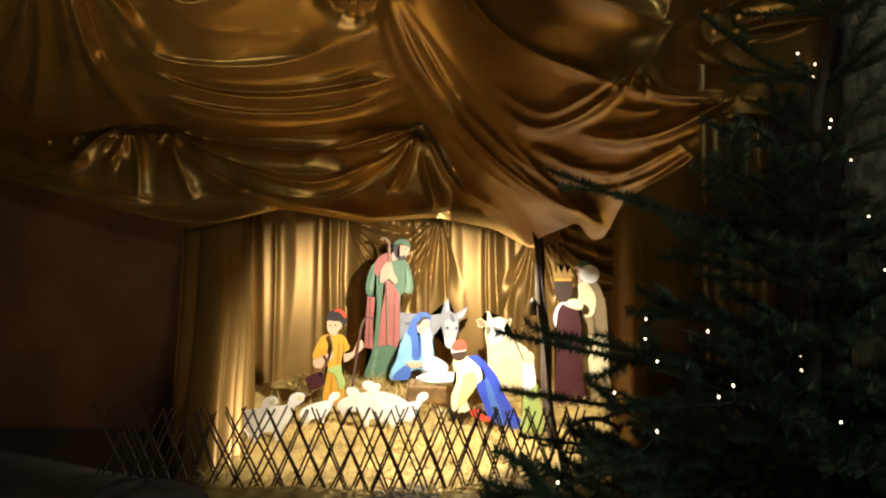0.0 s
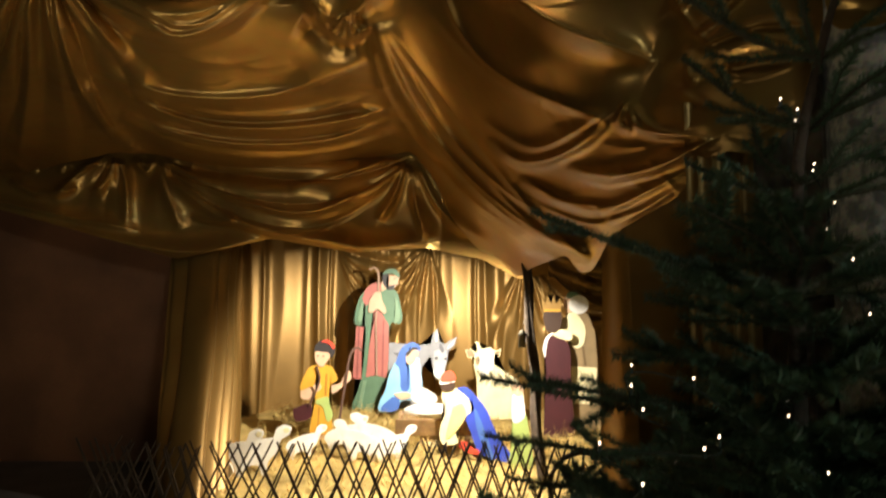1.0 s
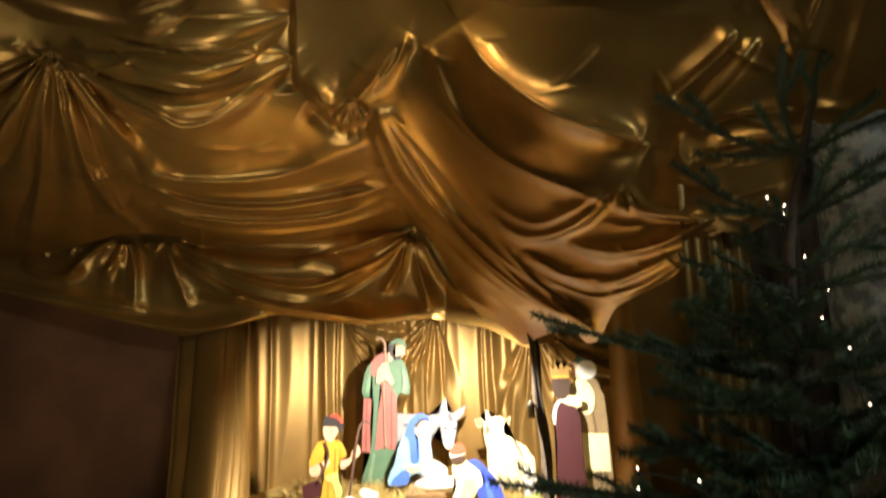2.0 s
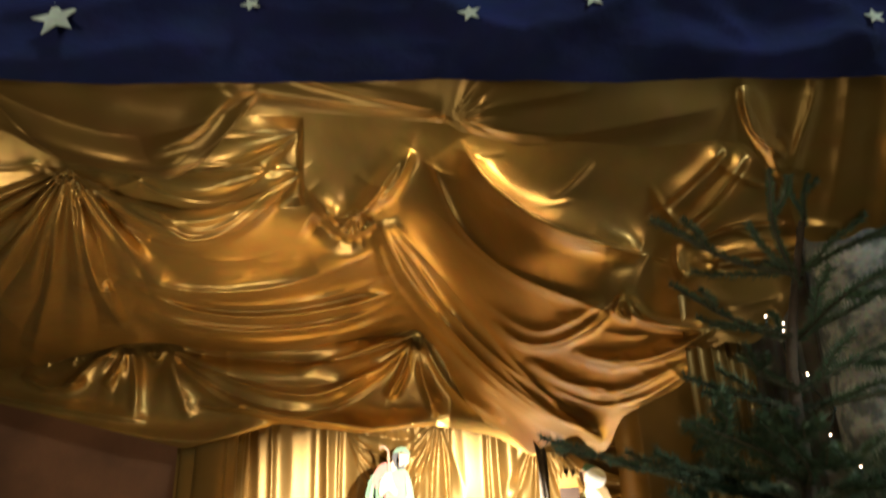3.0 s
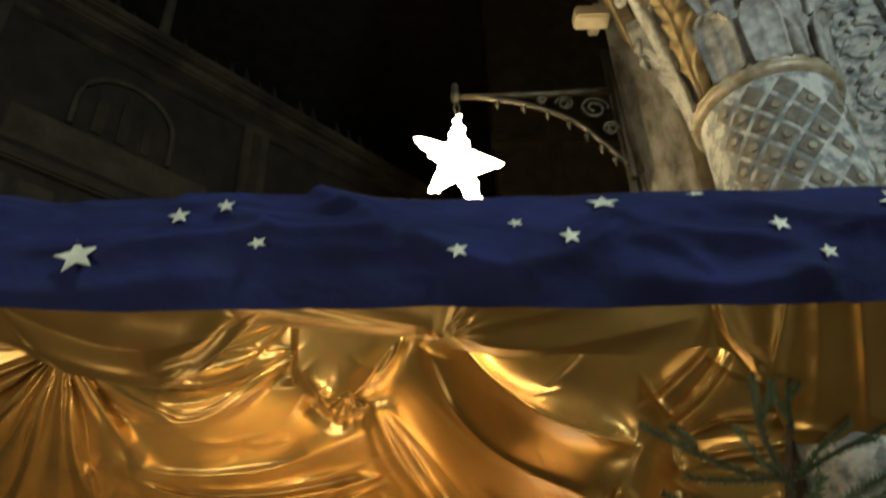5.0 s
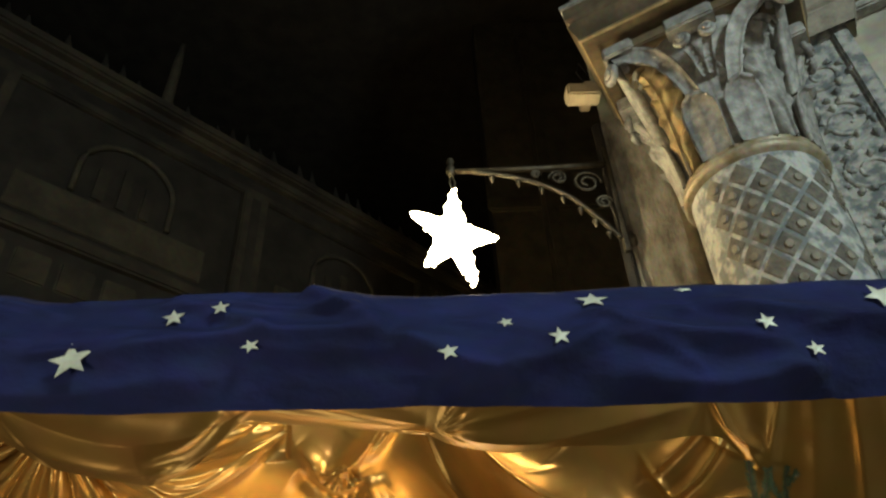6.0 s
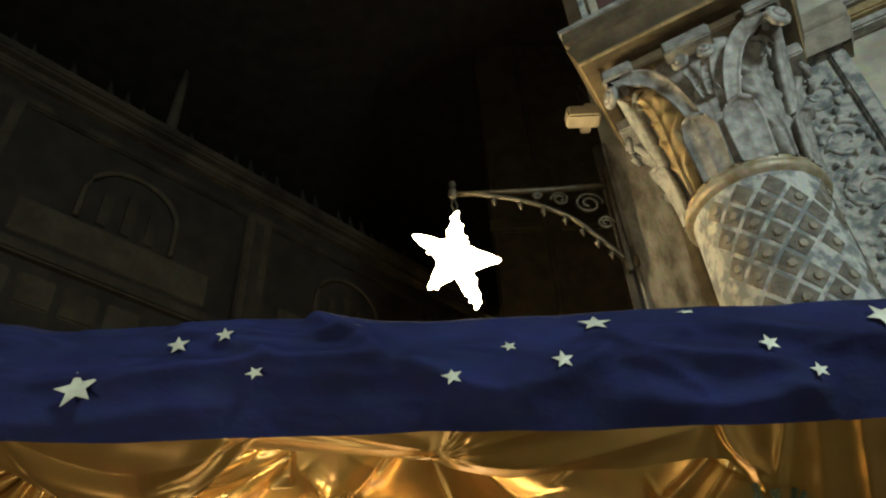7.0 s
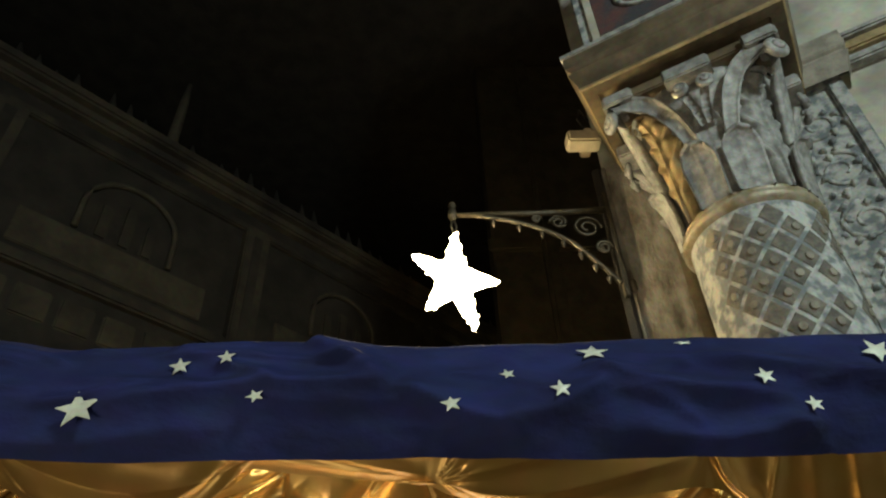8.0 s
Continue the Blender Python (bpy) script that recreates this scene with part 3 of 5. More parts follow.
# ---- curtains ----
def curtain(name, plan, z0, z1, pleat, deep, seed, mat, parent, gather=0.0, cols=220, rows=60):
    """Hanging satin along a line on the plan."""
    c = bend(plan, 80)
    seg = np.hypot(*np.diff(c, axis=0).T)
    s = np.concatenate([[0], np.cumsum(seg)])
    S = np.linspace(0, s[-1], cols)
    X, Y = np.interp(S, s, c[:, 0]), np.interp(S, s, c[:, 1])
    nx, ny = -np.gradient(Y, S), np.gradient(X, S)
    T = np.linspace(0, 1, rows)[:, None]
    ph = S[None] / pleat * 2 * math.pi + 1.6 * np.sin(S[None] * 1.7 + seed) + 0.5 * np.sin(T * 3 + S[None] * 2 + seed)
    f = (np.abs(np.sin(ph / 2)) ** 0.8 - 0.5) * deep * (0.65 + 0.5 * np.sin(S[None] * 2.3 + seed * 2)) * (0.55 + 0.6 * T) + 0.25 * deep * np.sin(ph * 0.31 + 3 * T)
    f = f + 0.02 * wobble(S[None] * 6, T * 7, seed)
    Z = z1 + (z0 - z1) * T + gather * 0.1 * np.sin(S[None] * 3)
    P = np.stack([X + nx * f, Y + ny * f, Z + 0 * f], -1)
    return link_mesh(name, grid_mesh(name, P), mat, parent)


back = thing("crib_curtain", "gold satin curtain hung in pleats behind the crib", "curtain")
XB, TB = np.meshgrid(np.linspace(-2.8, 3.3, 420), np.linspace(0, 1, 130))
ZB = 3.3 - 3.3 * TB
cb = Cloth(XB, -ZB)
for k in range(17):
    x0 = -2.75 + 0.37 * k + 0.12 * math.sin(5.1 * k)
    cb.ridge([(x0, -3.2), (x0 + 0.05 * math.sin(k), -1.8), (x0 + 0.12 * math.sin(2.3 * k), 0)], 0.08 + 0.06 * (k % 3), 0.06 + 0.04 * (k % 2), 0.3, False)
for k in range(13):
    x0 = -2.75 + 0.47 * k + 0.07 * math.sin(3.7 * k)
    cb.ridge([(x0, -3.2), (x0 + 0.03 * math.sin(1.7 * k), -1.7), (x0 + 0.07 * math.sin(2.9 * k), 0)], 0.022 + 0.014 * (k % 3), 0.03 + 0.02 * (k % 2), 0.2, False)
cb.swag((-1.35, -2.72), (-0.08, -2.78), 1.15, 4, 0.10, 0.2).pleats((-0.08, -2.75), 70, 150, 6, 1.6, 0.12).pleats((1.25, -2.6), 60, 120, 5, 1.5, 0.12)
cb.swag((1.35, -2.65), (3.0, -2.45), 0.95, 4, 0.12, 1.1).ridge([(1.5, -2.6), (1.75, -2.15), (2.3, -1.85), (2.75, -2.0)], 0.05, 0.10)
cb.d += 0.02 * wobble(XB * 7, ZB * 1.1, 0.9)
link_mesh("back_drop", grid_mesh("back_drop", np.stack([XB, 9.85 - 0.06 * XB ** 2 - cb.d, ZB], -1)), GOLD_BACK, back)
left_cur = thing("side_curtain", "gold satin curtain tied to the crib's corner post", "curtain")
top_line = bend([(-3.12, 8.35), (-2.85, 8.18), (-2.5, 8.15), (-2.42, 8.6), (-2.62, 9.4)], 80)
foot_line = bend([(-2.4, 6.35), (-2.2, 6.05), (-1.94, 5.98), (-1.96, 6.9), (-2.55, 9.4)], 80)
sc = np.linspace(0, 1, 200)
def at_line(line):
    s = np.linspace(0, 1, len(line))
    return np.stack([np.interp(sc, s, line[:, 0]), np.interp(sc, s, line[:, 1])], -1)
TL = np.linspace(0, 1, 80)[:, None, None]
plan = at_line(top_line)[None] * (1 - TL ** 1.15) + at_line(foot_line)[None] * TL ** 1.15
tang = np.gradient(plan, axis=1)
tang /= np.linalg.norm(tang, axis=-1, keepdims=True)
ph = sc[None] * 46 + 4.5 * np.sin(7 * sc[None] + 1) + 2.2 * TL[..., 0] * np.sin(9 * sc[None])
fold = (0.085 + 0.05 * np.sin(11 * sc[None])) * (np.abs(np.sin(ph / 2)) - 0.5) * (0.5 + 0.8 * TL[..., 0]) + 0.03 * wobble(sc[None] * 9, TL[..., 0] * 5, 0.4)
plan = plan + np.stack([tang[..., 1], -tang[..., 0]], -1) * fold[..., None]
zc = (2.75 - 2.76 * TL[..., 0]) + 0 * fold
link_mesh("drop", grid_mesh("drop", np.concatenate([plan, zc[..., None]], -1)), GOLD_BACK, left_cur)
right_cur = thing("side_curtain", "plain gold satin curtain hung behind the fir", "curtain")
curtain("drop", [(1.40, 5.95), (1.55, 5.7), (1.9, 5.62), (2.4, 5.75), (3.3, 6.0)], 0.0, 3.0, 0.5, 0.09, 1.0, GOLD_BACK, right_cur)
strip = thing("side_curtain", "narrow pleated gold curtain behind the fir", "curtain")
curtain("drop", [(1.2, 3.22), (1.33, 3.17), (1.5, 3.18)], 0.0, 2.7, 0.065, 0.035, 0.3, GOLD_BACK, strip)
wall = part("crib_wall", box(-7.5, 8.45, 0, -2.95, 8.6, 4.2), BROWN)
tagged(wall, "dark red-brown cloth wall beside the crib", "wall", kind="structure")

# ---- church: engaged column on a pilaster, entablature, bracket and star ----
COL = Vector((2.03, 2.72, 0))
R = 0.38
TURN = -31  # the church's axes against the plan, in degrees
FACE = radians(270 + TURN)  # where the column's front looks


def oriented(bm, turn=TURN):
    """Turns a mesh from the church's axes, with the column at their origin, to the plan."""
    bmesh.ops.transform(bm, matrix=Matrix.Translation(COL) @ Matrix.Rotation(radians(turn), 4, "Z"), verts=bm.verts)
    return bm


def on_shaft(a, z, r):
    return Vector((COL.x + r * math.cos(a), COL.y + r * math.sin(a), z))


column = thing("column", "painted stone column with lozenge pattern and flaking leafy capital", "column")
shaft = link_mesh("shaft", revolve_mesh("shaft", [(0, 0), (0.55, 0), (0.55, 0.25), (0.5, 0.3), (0.46, 0.42), (R, 0.5), (R, 2.5), (R, 4.60), (R, 4.69)], 64), MARBLE, column)
shaft.data.transform(Matrix.Translation(COL))
ring = link_mesh("neck_ring", revolve_mesh("neck_ring", [(R - 0.01, 4.645), (R + 0.025, 4.66), (R + 0.04, 4.68), (R + 0.036, 4.71), (R + 0.018, 4.725), (R + 0.028, 4.737), (R + 0.024, 4.755), (R - 0.02, 4.775)], 72), RINGSTONE, column)
ring.location = COL
bell = link_mesh("bell", revolve_mesh("bell", [(R - 0.03, 4.72), (R - 0.02, 5.0), (R + 0.01, 5.3), (R + 0.08, 5.6), (R + 0.13, 5.78), (0, 5.80)], 48), CAPITAL, column)
bell.location = COL

# sunk lozenges painted on the shaft, each a dark field with a pale round boss
n_round, dz = 14, 0.205
step_a = 2 * math.pi / n_round


def shaft_patch(name, a, z, ha, hz, r, mat, proud, parent, rounded=False):
    if rounded:
        outline = [(0.8 * math.sin(k * math.pi / 4), -0.8 * math.cos(k * math.pi / 4)) for k in range(8)]
    else:
        outline = [(0, -1), (0.5, -0.5), (1, 0), (0.5, 0.5), (0, 1), (-0.5, 0.5), (-1, 0), (-0.5, -0.5)]
    pts = []
    for rr, k in ((r, 1.0), (r + proud, 0.86)):
        pts += [on_shaft(a + o[0] * ha * k, z + o[1] * hz * k, rr) for o in outline]
    faces = [(i, (i + 1) % 8, 8 + (i + 1) % 8, 8 + i) for i in range(8)] + [(8, 9, 15), (9, 10, 11), (9, 11, 15), (11, 12, 13), (11, 13, 15), (13, 14, 15)]
    data = bpy.data.meshes.new(name)
    data.from_pydata([list(p) for p in pts], [], faces)
    return link_mesh(name, data, mat, parent)


flake = random.Random(5)
for row in range(16):
    z = 4.55 - row * dz / 2
    for k in range(n_round):
        a = (k + 0.5 * (row % 2)) * step_a
        side = math.degrees((a - FACE + math.pi) % (2 * math.pi) - math.pi)
        # the paint has flaked off in patches, most of it on one flank
        worn = -48 + 14 * math.sin(z * 5) + 6 * math.sin(z * 13)
        if abs(side) > 100 or side < worn or (side > 38 and flake.random() < 0.35) or flake.random() < 0.05:
            continue
        lozenge = shaft_patch("lozenge", a, z, step_a * 0.41, dz * 0.41, R + 0.002, LOZENGE_DARK, 0.003, shaft)
        if flake.random() < 0.9:
            shaft_patch("boss", a + 0.02, z - 0.006, step_a * 0.17, dz * 0.17, R + 0.006, LOZENGE, 0.010, lozenge, True)


def leaf(name, a, z0, z1, r0, r1, width, point, mat, thick=0.03):
    """A smooth water leaf that stands on the bell: a raised rim, a hollow face and a tip that rolls outward."""
    n, m = 30, 17
    t = np.linspace(0, 1, n)[:, None]
    s = np.linspace(-1, 1, m)[None]
    round_off = np.sqrt(np.clip(1 - np.clip((t - 0.66) / 0.34, 0, 1) ** (1.4 if point else 2.4), 0, 1))
    w = width * (0.80 + 0.20 * t) * np.maximum(round_off, 0.03)
    rise = z0 + (z1 - z0) * t
    r = r0 + (r1 - r0) * t ** 1.7 + 0.03 * np.clip(t - 0.8, 0, 1) ** 1.5 / 0.09
    rr = r + 0.020 * np.abs(s) ** 6 + 0.018 * np.clip(t - 0.9, 0, 1) / 0.1 - 0.014 * (1 - s ** 2) * t + 0.006 * np.exp(-(s / 0.1) ** 2)
    ang = a + s * w / r
    front = np.stack([COL.x + rr * np.cos(ang), COL.y + rr * np.sin(ang), rise + 0 * s], -1)
    rb = rr - thick
    rear = np.stack([COL.x + rb * np.cos(ang), COL.y + rb * np.sin(ang), rise - 0.01 + 0 * s], -1)
    return link_mesh(name, grid_mesh(name, np.concatenate([front, rear[:, ::-1]], 1), True), mat, column)


def acanthus(a, mat):
    """A curling leaf: a ribbed blade with scalloped, ruffled edges, whose tip folds over outward."""
    n, m = 84, 33
    t = np.linspace(0, 1.12, n)[:, None]
    s = np.linspace(-1, 1, m)[None]
    r = R + 0.035 + 0.06 * t + 0.34 * np.clip(t - 0.5, 0, 1) ** 1.7
    z = 4.74 + 0.88 * np.sin(np.clip(t, 0, 1.12) * math.pi / 2 * 0.98) - 1.4 * np.clip(t - 0.97, 0, 1) ** 1.2
    phase = math.pi * (t * 5.5 - 0.9 * np.abs(s) * (1 - 0.4 * t))
    w = 0.15 * np.clip(t / 0.25, 0.28, 1) ** 0.8 * np.sqrt(np.clip(1.13 - t, 0.004, 1) / 0.6).clip(0, 1) * (0.64 + 0.36 * np.abs(np.sin(math.pi * (t * 5.5 - 0.9))))
    rr = r + 0.020 * np.exp(-(s / 0.10) ** 2) + 0.036 * (np.abs(np.sin(phase)) - 0.6) * np.clip(np.abs(s) * 1.8, 0, 1) * np.clip(t * 3, 0, 1) + 0.030 * s ** 2 * np.clip(t * 2, 0, 1) - 0.05 * np.abs(s) ** 4
    zz_leaf = z + 0.05 * np.abs(s) * np.clip(t * 2, 0, 1)
    ang = a + s * w / r
    front = np.stack([COL.x + rr * np.cos(ang), COL.y + rr * np.sin(ang), zz_leaf], -1)
    rb = rr - 0.03
    rear = np.stack([COL.x + rb * np.cos(ang), COL.y + rb * np.sin(ang), zz_leaf - 0.004], -1)
    return link_mesh("acanthus_leaf", grid_mesh("acanthus_leaf", np.concatenate([front, rear[:, ::-1]], 1), True), mat, column)


def scroll_band(path, width, mat, name="scroll_band"):
    """A flat stone band with raised rims through (degrees from the front, height, radius)."""
    c = bend(path, 36)
    a, z, r = FACE + np.radians(c[:, 0]), c[:, 1], c[:, 2]
    ta, tz = np.gradient(a) * r, np.gradient(z)
    l = np.hypot(ta, tz) + 1e-9
    ta, tz = ta / l, tz / l
    s = np.linspace(-1, 1, 9)[None]
    w = np.interp(np.linspace(0, 1, len(c)), [0, 0.3, 0.8, 1], [0.75, 1, 1, 0.8])[:, None] * width / 2
    A, Z = a[:, None] - tz[:, None] * w * s / r[:, None], z[:, None] + ta[:, None] * w * s
    RR = r[:, None] + 0.020 * np.abs(s) ** 5 + 0.004 * np.sin(np.arange(len(c)) * 1.1)[:, None] * (1 - s ** 2)
    P = np.stack([COL.x + RR * np.cos(A), COL.y + RR * np.sin(A), Z], -1)
    RB = r[:, None] - 0.05 + 0 * s
    Q = np.stack([COL.x + RB * np.cos(A), COL.y + RB * np.sin(A), Z], -1)
    return link_mesh(name, grid_mesh(name, np.concatenate([P, Q[:, ::-1]], 1), True), mat, column)


def volute(deg, z, r, size, mat, flip=1, thick=0.03):
    """A scrolled end with a round eye."""
    a = FACE + radians(deg)
    pts = []
    for k in range(46):
        q = k / 45
        th = q * 2 * math.pi * 1.8
        rad = size * (1 - 0.86 * q)
        pts.append(on_shaft(a + flip * rad * math.sin(th) / r, z + rad * math.cos(th), r + 0.035 * q))
    return link_mesh("volute", tube_mesh("volute", pts, [thick * (1 - 0.35 * k / 45) for k in range(46)], 9), mat, column)


for k in range(4):
    mid = 90 * k
    for side in (-16.5, 16.5):
        leaf("smooth_leaf", FACE + radians(mid + side), 4.74, 5.16, R + 0.03, R + 0.085, 0.118, False, CAPITAL)
    leaf("tall_leaf", FACE + radians(mid), 4.80, 5.40, R - 0.005, R + 0.06, 0.125, True, CAPITAL)
    if k in (0, 3):  # the rear corners are built into the wall
        acanthus(FACE + radians(mid + 45), GILT if k == 3 else CAPITAL)
    for flip in (1, -1):
        scroll_band([(mid + flip * 15, 5.18, 0.43), (mid + flip * 21, 5.42, 0.49), (mid + flip * 29, 5.60, 0.56), (mid + flip * 38, 5.67, 0.66), (mid + flip * 43, 5.655, 0.74)], 0.105, CAPITAL)
        scroll_band([(mid + flip * 2.5, 5.30, 0.45), (mid + flip * 4, 5.42, 0.50), (mid + flip * 7, 5.52, 0.56)], 0.055, CAPITAL)
        volute(mid + flip * 7.0, 5.535, 0.58, 0.050, CAPITAL, flip, 0.021)
    volute(mid + 44, 5.58, 0.745, 0.068, CAPITAL, -1, 0.030)
    part("abacus_block", oriented(box(-0.15, -0.62, 5.63, 0.15, -0.50, 5.74, 0.012), TURN + mid), CAPITAL, column)
    for side in (-0.46, 0.46):
        part("abacus_block", oriented(box(side - 0.10, -0.57, 5.70, side + 0.10, -0.44, 5.80, 0.012), TURN + mid), CAPITAL, column)
    part("abacus_edge", oriented(box(-0.52, -0.52, 5.74, 0.52, -0.40, 5.83, 0.01), TURN + mid), BRONZE, column)

ent = thing("entablature", "heavy moulded stone entablature block above the column", "entablature", kind="structure")


def moulding(name, x0, x1, y0, y1, profile, mat, parent):
    """A running moulding round three sides of a block: profile of (outward, height)."""
    rows = []
    for o, z in profile:
        rows.append([(x0 - o, y1, z), (x0 - o, y0 - o, z), (x1 + o, y0 - o, z), (x1 + o, y1, z)])
    P = np.array([[tuple(np.array(a) * (1 - q) + np.array(b) * q) for a, b in zip(row[:-1], row[1:]) for q in np.linspace(0, 1, 13)[:-1]] + [row[-1]] for row in rows])
    data = grid_mesh(name, P)
    data.polygons.foreach_set("use_smooth", [False] * len(data.polygons))
    data.transform(Matrix.Translation(COL) @ Matrix.Rotation(radians(TURN), 4, "Z"))
    return link_mesh(name, data, mat, parent)


CORNICE = [(-0.14, 5.90), (-0.14, 5.845), (-0.05, 5.84), (-0.045, 5.86), (-0.035, 5.90), (-0.01, 5.955), (0.005, 5.99), (-0.02, 6.01), (-0.02, 6.03), (0.0, 6.045), (0.01, 6.06), (0.01, 6.20), (-0.05, 6.21), (-0.08, 6.25), (-0.30, 6.27)]
part("soffit", oriented(box(-0.57, -0.57, 5.87, 0.57, 0.3, 6.1, 0.01)), BRONZE, ent)
moulding("front_cornice", -0.71, 0.71, -0.71, 0.3, CORNICE, BRONZE, ent)
moulding("gilt_bead", -0.71, 0.71, -0.71, 0.3, [(-0.064, 5.852), (-0.052, 5.836), (-0.040, 5.846), (-0.042, 5.866)], GILT, ent)
moulding("edge_fillet", -0.71, 0.71, -0.71, 0.3, [(0.009, 6.165), (0.024, 6.17), (0.024, 6.203), (0.0, 6.207)], CAPITAL, ent)
part("block", oriented(box(-0.58, -0.58, 6.1, 0.58, 0.3, 8.2, 0.012)), MARBLE, ent)
part("painted_panel", oriented(box(-0.44, -0.60, 6.40, 0.44, -0.576, 7.9, 0.004)), REDPANEL, ent)
for x0, x1, z0, z1 in ((-0.50, -0.44, 6.34, 7.96), (0.44, 0.50, 6.34, 7.96), (-0.44, 0.44, 6.34, 6.40)):
    part("panel_frame", oriented(box(x0, -0.605, z0, x1, -0.57, z1, 0.006)), PLASTER, ent)
for k in range(3):
    loop = [(0.26 * math.cos(q), -0.603, 6.75 + 0.45 * k + 0.2 * math.sin(q)) for q in np.linspace(0, 2 * math.pi, 25)]
    ornament = link_mesh("painted_scroll", tube_mesh("painted_scroll", loop, 0.022, 6), MARBLE, ent)
    ornament.data.transform(Matrix.Translation(COL) @ Matrix.Rotation(radians(TURN), 4, "Z"))

wall_side = part("wall_side", oriented(box(-0.84, 0.30, 0, 9.0, 0.75, 13.0, 0.02)), PLASTER)
tagged(wall_side, "pale greenish old plaster wall behind the column", "wall", kind="structure")
for z0, z1, out in ((5.98, 6.06, 0.10), (6.06, 6.16, 0.14), (6.16, 6.22, 0.18)):
    part("string_course", oriented(box(0.9, 0.30 - out, z0, 9.0, 0.303, z1, 0.015)), CAPITAL if out != 0.14 else GILT, wall_side)
pilaster = thing("pilaster", "worn carved pilaster with flaking blue-grey paint behind the column", "pilaster")
part("slab", oriented(box(-0.86, 0.22, 0, 0.0, 0.306, 5.96, 0.012)), SLAB, pilaster, "brown worn stone slab")
part("slab", oriented(box(0.003, 0.22, 0, 0.86, 0.306, 5.96, 0.012)), MARBLE, pilaster, "flaking blue-grey painted slab")
# this edge lies in shade, which is put into its near-black colour
part("edge_moulding", oriented(box(-0.90, 0.19, 0, -0.83, 0.302, 5.96, 0.012)), SHADED_EDGE, pilaster)
part("edge_moulding", oriented(box(-0.825, 0.20, 0, -0.795, 0.23, 5.96, 0.008)), SLAB, pilaster)
part("edge_moulding", oriented(box(-0.47, 0.185, 0, -0.40, 0.23, 5.96, 0.012)), BRONZE, pilaster)
for x0, x1 in ((0.40, 0.46), (0.80, 0.90)):
    part("edge_moulding", oriented(box(x0, 0.185, 0, x1, 0.302, 5.96, 0.014)), MARBLE, pilaster)
part("edge_moulding", oriented(box(0.46, 0.185, 5.84, 0.80, 0.23, 5.96, 0.012)), MARBLE, pilaster)
moulding("pilaster_cornice", -0.5, 0.98, 0.10, 0.31, [(o + 0.02, z) for o, z in CORNICE[2:]], LOZENGE, pilaster)
for k in range(11):
    zc, side = 1.35 + k * 0.42, 1 if k % 2 else -1
    cx, cy = 0.63, 0.222
    pts = []
    for q in np.linspace(0, 1, 30):
        th, rad = side * q * 2 * math.pi * 1.4, 0.155 * (1 - 0.74 * q)
        pts.append((cx + rad * math.sin(th), cy, zc + rad * math.cos(th)))
    sprig = [tube_mesh("tmp_a", pts, [0.020 - 0.008 * q for q in np.linspace(0, 1, 30)], 6)]
    for j in range(12):
        a = j * 0.53 + k
        px, pz = cx + (0.085 + 0.03 * (j % 3)) * math.sin(a), zc + (0.10 + 0.05 * (j % 3)) * math.cos(a)
        sprig.append(tube_mesh("tmp_b", [(px, cy + 0.006, pz), (px + 0.03 * math.sin(a + 0.6), cy - 0.014, pz + 0.04 * math.cos(a + 0.6)), (px + 0.05 * math.sin(a + 0.9), cy, pz + 0.08 * math.cos(a + 0.9))], [0.010, 0.026, 0.004], 6))
    bm = bmesh.new()
    for d in sprig:
        bm.from_mesh(d)
        bpy.data.meshes.remove(d)
    part("leaf_scroll", oriented(bm), MARBLE, pilaster, "", True)
# small floodlight housing and its cable on the pier
flood = thing("floodlight", "small cream metal floodlight fixed to the pier", "floodlight")
part("housing", box(1.13, 3.0, 5.93, 1.38, 3.14, 6.05, 0.015), WHITEBOX, flood)
part("bracket", box(1.28, 3.05, 6.05, 1.36, 3.3, 6.13, 0.01), WHITEBOX, flood)
link_mesh("cable", tube_mesh("cable", [(1.32, 3.1, 6.13), (1.26, 3.1, 6.28), (1.30, 3.12, 6.42), (1.42, 3.3, 6.5)], 0.008), BLACK, flood)

bracket = thing("wall_bracket", "scrolled wrought-iron bracket that carries the star", "bracket")
AY = 3.31
link_mesh("arm", tube_mesh("arm", [(1.40, AY, 5.50), (0.9, AY, 5.475), (0.25, AY, 5.47)], [0.026, 0.024, 0.02], 8), IRON, bracket)
part("back_plate", box(1.375, AY - 0.03, 4.70, 1.41, AY + 0.03, 5.66, 0.008), IRON, bracket)
link_mesh("knob", revolve_mesh("knob", [(0, -0.07), (0.02, -0.06), (0.035, -0.02), (0.03, 0.03), (0.015, 0.05), (0.03, 0.08), (0.02, 0.11), (0, 0.13)], 14), IRON, bracket).location = (0.25, AY, 5.48)
link_mesh("foot_knob", revolve_mesh("foot_knob", [(0, -0.06), (0.03, -0.04), (0.03, 0.03), (0.012, 0.05), (0, 0.09)], 12), IRON, bracket).location = (1.44, AY, 4.80)
brace = bend([(0.42, AY, 5.46), (0.75, AY, 5.38), (1.05, AY, 5.22), (1.24, AY, 5.0), (1.37, AY, 4.82)], 40)
link_mesh("brace", tube_mesh("brace", brace, 0.017, 7), IRON, bracket)
for cx, cz, size, sgn in ((1.22, 5.33, 0.105, 1), (1.02, 5.385, 0.065, -1), (1.31, 5.14, 0.06, 1), (0.86, 5.42, 0.035, 1)):
    pts = [(cx + sgn * size * (1 - 0.75 * q) * math.cos(q * 11), AY, cz + size * (1 - 0.75 * q) * math.sin(q * 11)) for q in np.linspace(0, 1, 36)]
    link_mesh("scroll", tube_mesh("scroll", pts, 0.011, 6), IRON, bracket)
